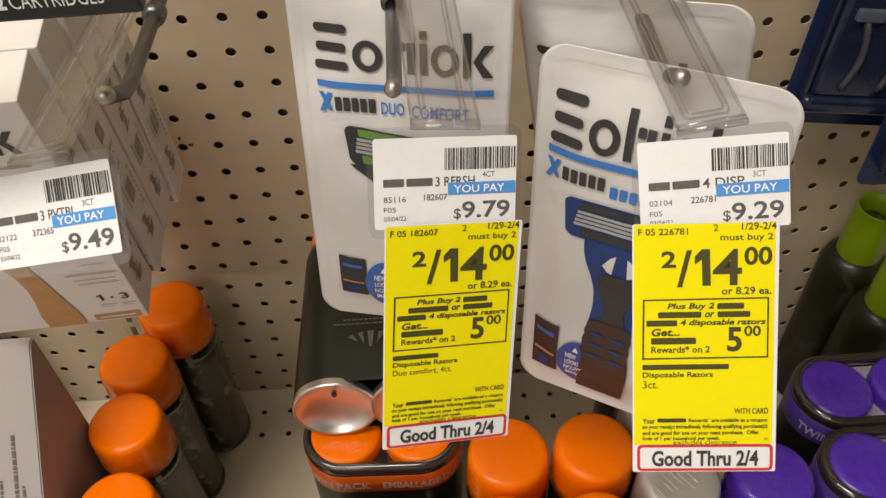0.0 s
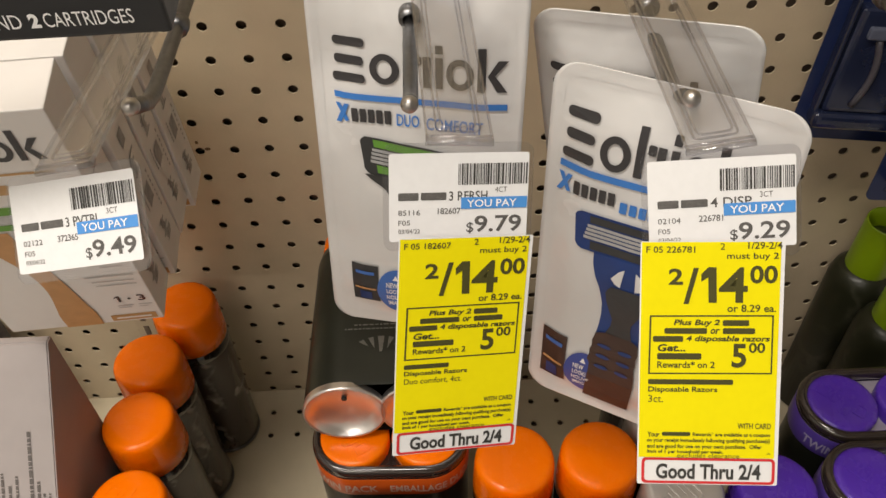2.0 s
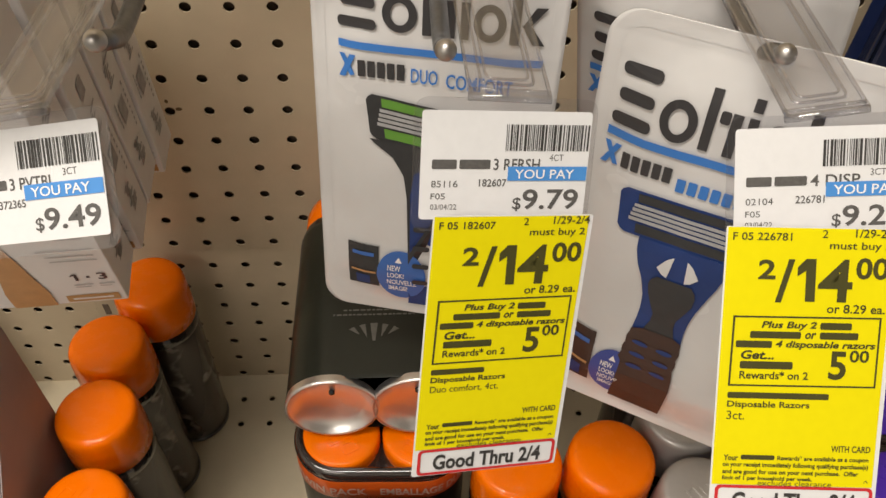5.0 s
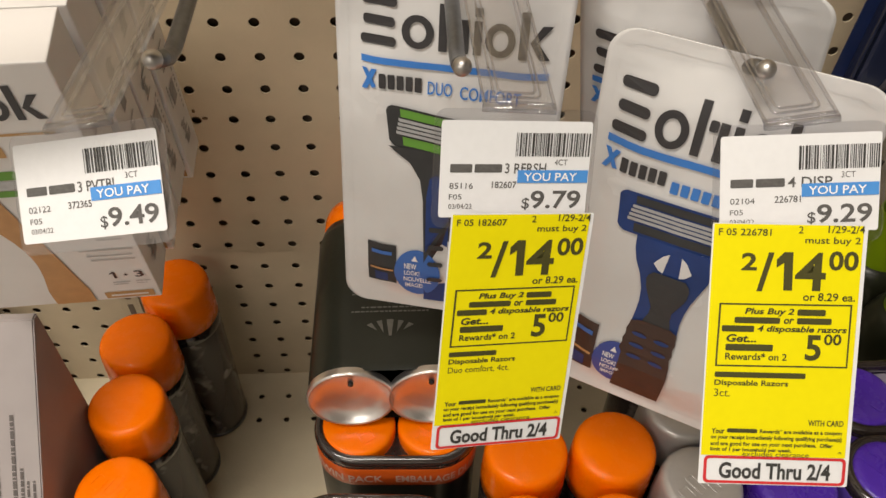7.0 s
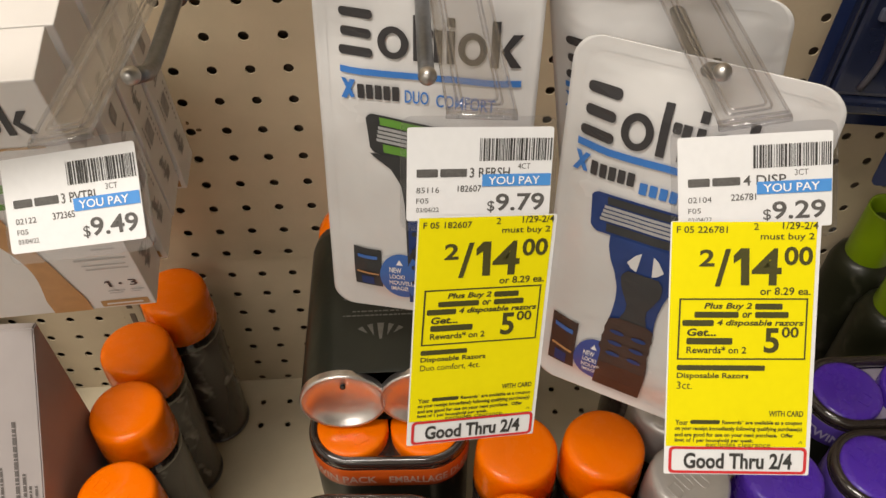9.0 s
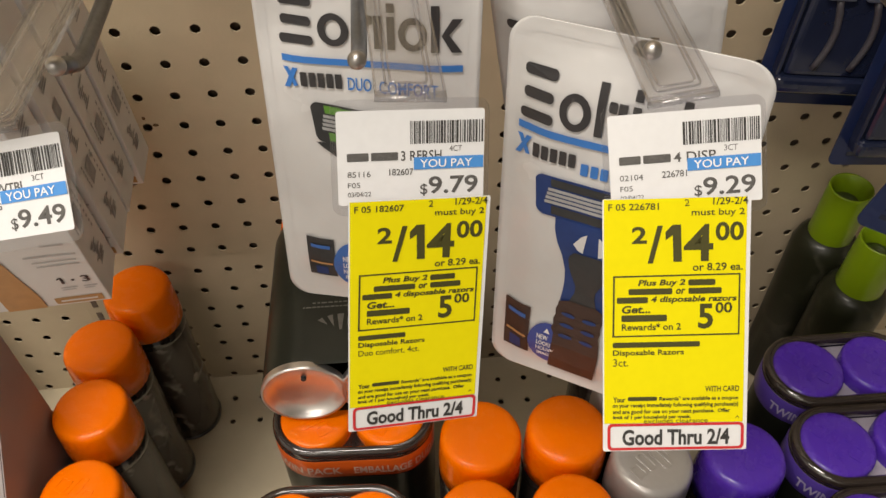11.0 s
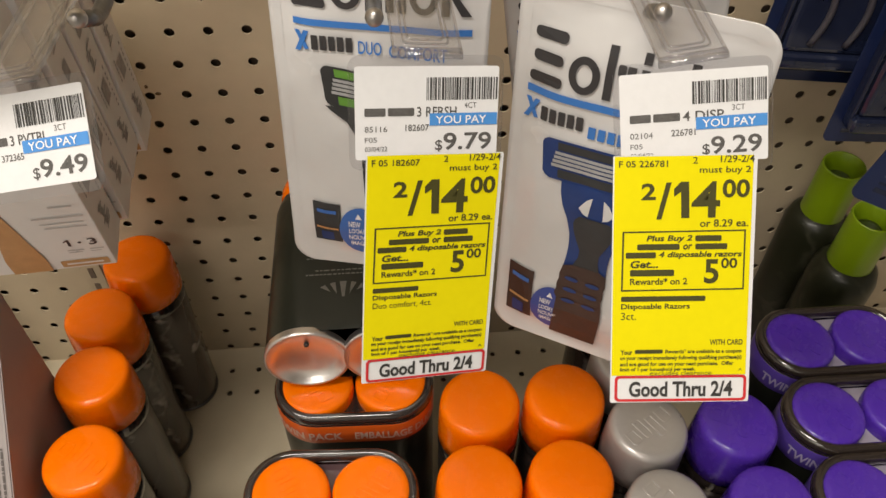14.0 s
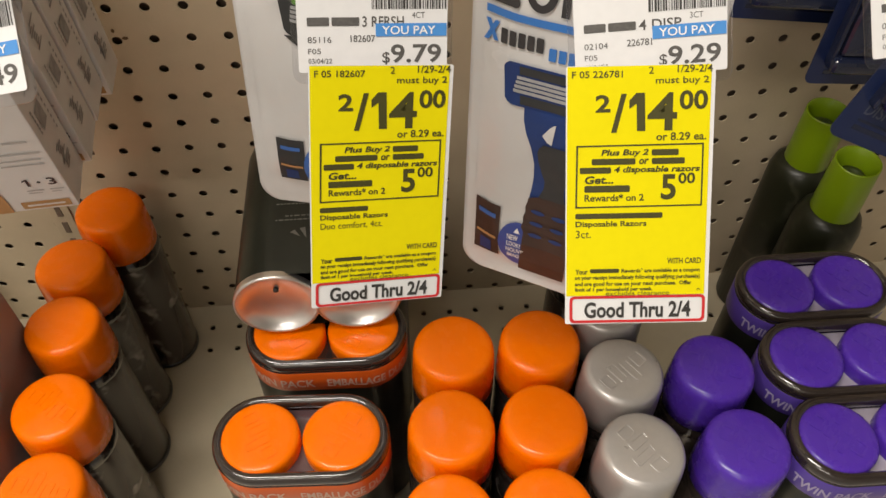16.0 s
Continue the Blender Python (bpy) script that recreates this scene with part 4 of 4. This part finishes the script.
# ---- shave gel cans ----
def cap_mark(par, mat, r, z, turn, tall=0.0004):
    """The raised maker's mark on a cap as plain bars."""
    p = Print()
    k = r / 0.0175
    for x0, y0, x1, y1 in ((-0.014, -0.004, -0.008, 0.004), (-0.0065, -0.0045, -0.0015, 0.0065), (0.0, -0.0085, 0.005, 0.004), (0.0065, -0.004, 0.013, 0.004)):
        p.loop(round_rect(x0 * k, y0 * k, x1 * k, y1 * k, 0.0012 * k, 3), round_rect((x0 + 0.0011) * k, (y0 + 0.0011) * k, (x1 - 0.0011) * k, (y1 - 0.0011) * k, 0.0004 * k, 3))
    me = p.mesh(lift=0.0)
    bm = bmesh.new()
    bm.from_mesh(me)
    res = bmesh.ops.extrude_face_region(bm, geom=bm.faces[:])
    bmesh.ops.translate(bm, verts=[g for g in res["geom"] if isinstance(g, bmesh.types.BMVert)], vec=(0, 0, tall))
    part("raised_mark", bm, mat, par, "raised plain maker's mark", pose(0, 0, z - 0.0001, 0, 0, turn))


def gel_can(label, group, m, cap_mat, H=0.2105, R=0.0270, cap=0.040, turn=0, mark=True):
    c = thing("gel_can", label, "can", group, m)
    zt = H - cap
    part("can_body", lathe([(R - 0.004, 0), (R - 0.001, 0.001), (R, 0.004), (R, zt - 0.012), (R - 0.0006, zt - 0.004), (R - 0.003, zt + 0.001)]), CAN, c)
    part("shoulder_band", lathe([(R + 0.0002, zt - 0.010), (R + 0.0004, zt - 0.009), (R - 0.0001, zt - 0.003), (R - 0.0026, zt + 0.001)], 36, False, False), BLACK, c, "plain black shoulder band")
    part("base_seam", lathe([(R - 0.0006, 0.001), (R + 0.0006, 0.0016), (R + 0.0006, 0.0042), (R - 0.0004, 0.005)], 36, False, False), STEEL, c, "dull steel seam ring")
    prof = [(R - 0.0006, zt), (R + 0.0002, zt + 0.0006), (R + 0.0001, zt + 0.012), (R - 0.0006, H - 0.010), (R - 0.0011, H - 0.0045), (R - 0.0020, H - 0.0022), (R - 0.0036, H - 0.0007), (R - 0.006, H - 0.0001), (R - 0.012, H + 0.0002), (0.002, H + 0.0003)]
    cp = part("cap", lathe(prof, 40), cap_mat, c)
    if mark:
        cap_mark(cp, cap_mat, R - 0.004, H + 0.0003, turn, 0.0007 if cap_mat is SILVER else 0.0003)
    return c


Z0 = SHELF_Z + 0.0005
rnd = random.Random(11)
for k, (x, y) in enumerate(((-0.0355, -0.0430), (-0.0530, -0.0965), (-0.0480, -0.1500), (-0.0410, -0.2135), (-0.0355, -0.2700))):
    gel_can("dark gel can with glossy orange cap standing on the shelf", "orange-capped cans by the cartons", pose(x, y, Z0, 0, 0, rnd.random() * 360),
            ORANGE, 0.1890, 0.0266, mark=(k > 2), turn=-20)
for k, (x, y, t) in enumerate(((0.2155, -0.2050, 10), (0.2715, -0.2050, 40), (0.2090, -0.2600, 0), (0.2650, -0.2610, 70), (0.2025, -0.3145, 20), (0.2580, -0.3155, 40))):
    gel_can("dark gel can with glossy orange cap standing on the shelf", "orange-capped cans in two files", pose(x, y, Z0, 0, 0, t), ORANGE, mark=False)
for k, (x, y, t) in enumerate(((0.3190, -0.2845, -55), (0.3200, -0.2310, 35), (0.3210, -0.1775, 20), (0.3220, -0.1240, 80))):
    gel_can("dark gel can with silver-grey cap standing on the shelf", "silver-capped cans", pose(x, y, Z0, 0, 0, 0), SILVER, R=0.0262, turn=t)
for k, (x, y, t) in enumerate(((0.3815, -0.2870, -35), (0.3780, -0.2330, -25))):
    gel_can("dark gel can with purple cap standing on the shelf", "purple-capped cans", pose(x, y, Z0, 0, 0, 0), PURPLE, R=0.0262, turn=t)



# ---- twin packs ----
def twin_pack(label, group, m, cap_mat, band_mat, ink, words, H=0.2105, turned=(-60, 60), film=None):
    half, R = 0.0240, 0.0275
    t = thing("twin_pack", label, "twin pack", group, m)
    part("wrap", stadium_loft(half, [(R - 0.003, 0), (R, 0.003), (R, H - 0.036), (R + 0.0003, H - 0.030)], bottom=True), WRAP, t, "black printed shrink wrap")
    bd = part("label_band", stadium_loft(half, [(R + 0.0004, H - 0.030), (R + 0.0008, H - 0.029), (R + 0.0008, H - 0.0105), (R + 0.0004, H - 0.0095)]), band_mat, t, "coloured band reading TWIN PACK")
    p = Print()
    p.text(words[0], -0.0560, H - 0.0250, -0.0080, H - 0.0165, 0.02)
    p.text(words[1], 0.0000, H - 0.0250, 0.0560, H - 0.0165, 0.02)
    vs = []
    for s, z, _ in p.v:
        x, y, nx, ny = stadium_point(s, half, R + 0.0011)
        vs.append((x, y, z))
    part("band_lettering", mesh_of("print", vs, p.f), ink, bd)
    part("upper_wrap", stadium_loft(half, [(R + 0.0004, H - 0.0095), (R, H - 0.009), (R - 0.0006, H - 0.006), (R - 0.001, H - 0.003)]), BLACK, t)
    part("carrier_rim", stadium_ring(half, R - 0.0026, 0.0036, 0.0052, H - 0.0050), BLACK, t, "glossy black plastic rim")
    part("carrier_web", stadium_loft(half, [(R - 0.004, H - 0.012), (0.001, H - 0.012)]), film or BLACK, t, "film between the caps")
    r = 0.0233
    for s, tn in zip((-1, 1), turned):
        prof = [(r, H - 0.014), (r, H - 0.003), (r - 0.0008, H - 0.0012), (r - 0.0024, H - 0.0003), (r - 0.006, H), (0.002, H + 0.0002)]
        cp = part("cap", lathe(prof, 36, True, False), cap_mat, t, m=pose(s * half, 0, 0))
        cap_mark(cp, cap_mat, r - 0.002, H + 0.0002, tn)
    return t


OW = ("TWIN PACK", "EMBALLAGE DUO")
LBL = "black-wrapped twin pack of orange-capped gel cans on the shelf"
ta = twin_pack(LBL, "orange twin packs", pose(0.1345, -0.1840, Z0, 0, 0, -2), ORANGE, ORANGE_BAND, BAND_INK, OW)
twin_pack(LBL, "orange twin packs", pose(0.1200, -0.2590, Z0, 0, 0, -3), ORANGE, ORANGE_BAND, BAND_INK, OW, film=FILMDARK)
twin_pack(LBL, "orange twin packs", pose(0.1380, -0.1180, Z0, 0, 0, 1), ORANGE, ORANGE_BAND, BAND_INK, OW, H=0.196)
LBP = "black-wrapped twin pack of purple-capped gel cans on the shelf"
for x, y, a in ((0.4650, -0.1740, 0), (0.4620, -0.2310, -1), (0.4600, -0.2870, -1)):
    twin_pack(LBP, "purple twin packs", pose(x, y, Z0, 0, 0, a), PURPLE, PURPLE_BAND, BAND_INK2, OW, turned=(-45, -50), film=FILMGREY)

# a twin pack lying on its side behind, its can bases to the aisle
half, R = 0.0245, 0.0262
ly = thing("twin_pack", "black twin pack lying on its side with bright can bases showing", "twin pack", "orange twin packs", pose(0.1322, -0.1850, -0.0675, -92.5, 0, 0))
part("wrap", stadium_loft(half, [(R - 0.0015, 0.002), (R, 0.006), (R, 0.126), (R - 0.002, 0.136)], top=True), WRAP, ly, "black printed shrink wrap")
for s in (-1, 1):
    base = lathe([(0.0264, 0.004), (0.0268, 0.0), (0.0266, -0.0016), (0.0254, -0.0020), (0.0244, -0.0010), (0.0236, 0.0012), (0.017, 0.0045), (0.009, 0.0062), (0.001, 0.0067)], 40, True, False)
    bs = part("can_base", base, TIN, ly, "bright domed steel can base", pose(s * half, 0, 0))
    part("base_plug", lathe([(0.0017, 0.0), (0.0017, 0.0016), (0.0008, 0.0022)], 14), RAZOR_DARK, bs, "dark rubber plug", pose(0, -0.007, 0.0062, 180))
    part("cap", lathe([(0.0235, 0.132), (0.0235, 0.152), (0.022, 0.1585), (0.018, 0.160), (0.001, 0.160)], 32), ORANGE, ly, m=pose(s * half, 0, 0))
p = Print()
for k, (y0, x0, x1, cell) in enumerate(((0.0455, -0.024, 0.024, 0.0022), (0.0490, -0.018, 0.020, 0.0026), (0.0600, -0.024, 0.024, 0.0018), (0.0835, -0.012, 0.014, 0.0020), (0.0905, 0.004, 0.0235, 0.0024))):
    x, q = x0, 0
    while x < x1:
        wd = cell * (0.6 + 0.25 * ((q * 7 + k) % 4))
        p.bar(x, y0, min(x + wd, x1), y0 + 0.0011)
        x, q = x + wd + cell * 0.35, q + 1
p.loop([(-0.007, 0.082), (0.006, 0.082), (0.0, 0.068)], [(-0.0054, 0.0812), (0.0046, 0.0812), (0.0, 0.0700)])
p.poly([(-0.0022, 0.0395), (0.0022, 0.0395), (0.0008, 0.0265), (-0.0008, 0.0265)])
for sx in (-1, 1):
    p.poly([(sx * 0.0050, 0.0390), (sx * 0.0085, 0.0380), (sx * 0.0040, 0.0290)][::sx])
    p.poly([(sx * 0.0115, 0.0370), (sx * 0.0145, 0.0350), (sx * 0.0080, 0.0310)][::sx])
up = Matrix(((1, 0, 0, 0), (0, 0, -1, 0), (0, 1, 0, 0), (0, 0, 0, 1)))
part("wrap_print", p.mesh(lift=R + 0.0004), INK_WRAP, ly, "pale small print on the wrap", up)["kind"] = "stuff"

# lime-capped cans at the back
for x, y, a in ((0.5250, -0.0290, 10), (0.5250, -0.0850, 60)):
    g = thing("gel_can", "dark can with tall open lime-green cap standing at the back", "can", "lime-capped cans", pose(x, y, Z0, 0, 0, a))
    part("can_body", lathe([(0.022, 0), (0.0262, 0.002), (0.0262, 0.168), (0.0235, 0.178), (0.0180, 0.184)]), CAN_DARK, g)
    part("cap", lathe([(0.0175, 0.182), (0.0177, 0.184), (0.0168, 0.2330), (0.0163, 0.2345), (0.0154, 0.2340), (0.0152, 0.2120)], 36, False, False), GREEN, g, "lime-green open cap")
    part("nozzle", lathe([(0.0152, 0.2120), (0.0110, 0.2145), (0.0100, 0.2200), (0.0055, 0.2210)], 28, True, False), STEEL, g, "dull metal nozzle cup")


# ---- blue razor packs ----
def blue_pack(label, m, W, H, words=False):
    k = thing("razor_pack", label, "razor pack", "blue razor packs", m)
    part("card", outline_prism(round_rect(0, 0, W, H, 0.006), 0.0008), BLUE_CARD, k, "dark blue printed card")
    bm = box(W * 0.78, 0.012, H * 0.46, 0.004, at=(0, 0, 0), segs=3)
    part("blister", bm, BLISTER, k, "clear blue-tinted blister", pose(W * 0.5, H * 0.40, 0.006, 90))
    for j in range(3):
        x0 = W * (0.27 + 0.23 * j)
        bow = [(x0 + W * 0.045 * math.sin(math.pi * q / 10), H * (0.21 + 0.030 * q), 0.0122 + 0.0012 * math.sin(math.pi * q / 10)) for q in range(11)]
        rz = part("razor", tube(bow, 0.0022, 10), GOLDINK, k, "dull razor handle inside the blister")
        part("razor_head", box(W * 0.17, 0.005, H * 0.05, 0.0015, at=(0, 0, 0)), PACK_INK, rz, "", pose(x0, H * 0.535, 0.0128, 90))
    lip = box(W * 0.86, 0.016, H * 0.075, 0.0045, at=(0, 0, 0), segs=3)
    part("tray_lip", lip, BLISTER, k, "glossy moulded lip at the foot of the blister", pose(W * 0.5, H * (0.225 if words else 0.135), 0.0075, 90))
    for sx in (0.085, 0.915):
        part("tray_edge", box(W * 0.022, 0.010, H * 0.50, 0.0015, at=(0, 0, 0), segs=2), BLISTER, k, "", pose(W * sx, H * 0.41, 0.0052, 90))
    for j, (wd, hh) in enumerate(((0.10, 1.0), (0.035, 0.8), (0.03, 1.0), (0.03, 1.0), (0.08, 0.7))):
        part("brand_block", Print().bar(W * (0.10 + 0.15 * j), H * 0.76, W * (0.10 + 0.15 * j) + W * wd, H * (0.76 + 0.10 * hh), 0.001).mesh(lift=0.0011), PACK_INK, k)
    if words:
        p = Print()
        p.text("DISPOSABLE", W * 0.10, H * 0.115, W * 0.52, H * 0.165, 0.01)
        part("pack_lettering", p.mesh(lift=0.0011), PACK_INK, k, "pale printed word DISPOSABLE")
    p = Print().bar(W * 0.1, H * 0.05, W * 0.9, H * 0.07).bar(W * 0.1, H * 0.085, W * 0.7, H * 0.095)
    part("small_print", p.mesh(lift=0.0011), BLISTER, k)
    return k


blue_pack("dark blue carded razor pack hanging on the pegboard", hung(0.4165, -0.030, 0.0170, -4, -4, -4), 0.105, 0.16)
blue_pack("dark blue carded razor pack hanging low on the pegboard", hung(0.4720, -0.060, -0.0190, -2, -4, -3), 0.105, 0.16)
blue_pack("blue razor pack with the word DISPOSABLE hanging forward", hung(0.4370, -0.152, 0.0200, -10, -10, -20), 0.105, 0.16, True)

# slant-fronted carton on the shelf at the end of the row
ct = thing("shelf_carton", "pinkish-white slant-fronted cardboard carton with fine print on the shelf", "carton", m=pose(-0.0752, -0.1460, Z0))
prof = [(0.0, 0.0), (0.0, 0.283), (-0.006, 0.284), (-0.150, 0.132), (-0.152, 0.0)]
vs = [(x, y, z) for x in (-0.085, 0.0) for y, z in prof]
fs = [(4, 3, 2, 1, 0), (5, 6, 7, 8, 9)] + [(k, (k + 1) % 5, 5 + (k + 1) % 5, 5 + k) for k in range(5)]
cbm = bmesh.new()
cbm.from_mesh(mesh_of("carton", vs, fs))
bmesh.ops.recalc_face_normals(cbm, faces=cbm.faces[:])
bmesh.ops.bevel(cbm, geom=cbm.edges[:], offset=0.0008, segments=2, affect="EDGES")
part("carton_body", cbm, PINK, ct)
p = Print()
for j, (x0, top, wide) in enumerate(((-0.0165, -0.056, 0.0022), (-0.0120, -0.088, 0.0018), (-0.0085, -0.096, 0.0014), (-0.0050, -0.096, 0.0014), (-0.0255, -0.084, 0.0016), (-0.0300, -0.090, 0.0016), (-0.0345, -0.082, 0.0016), (-0.0390, -0.088, 0.0016))):
    y0, q = -0.200, 0
    while y0 < top:
        ln = 0.0014 + 0.0011 * ((q * 5 + j * 3) % 4)
        p.bar(x0, y0, x0 + wide, min(y0 + ln, top))
        y0, q = y0 + ln + 0.0007, q + 1
slant = plane_pose((0.0, -0.006, 0.284), (1, 0, 0), (0, 0.144, 0.152))
part("fine_print", p.mesh(lift=0.0006), PALE_PRINT, ct, "vertical fine print", slant)["kind"] = "stuff"

# navy bottle at the back of the shelf
nb = thing("bottle", "navy labelled bottle with deep red stripes at the shelf's back", "bottle", m=pose(-0.2300, -0.0450, Z0))
part("bottle_body", lathe([(0.030, 0), (0.0345, 0.003), (0.0350, 0.010), (0.0350, 0.150), (0.030, 0.168), (0.018, 0.180), (0.016, 0.200)]), NAVY, nb)
for zz in (0.012, 0.078, 0.108):
    part("red_stripe", lathe([(0.0352, zz), (0.0355, zz + 0.001), (0.0355, zz + 0.005), (0.0352, zz + 0.006)], 36, False, False), DEEPRED, nb)
for j, zz in enumerate((0.030, 0.042, 0.052, 0.064)):
    part("label_bar", lathe([(0.0353, zz), (0.0353, zz + 0.003)], 36, False, False), PALE_INK, nb)
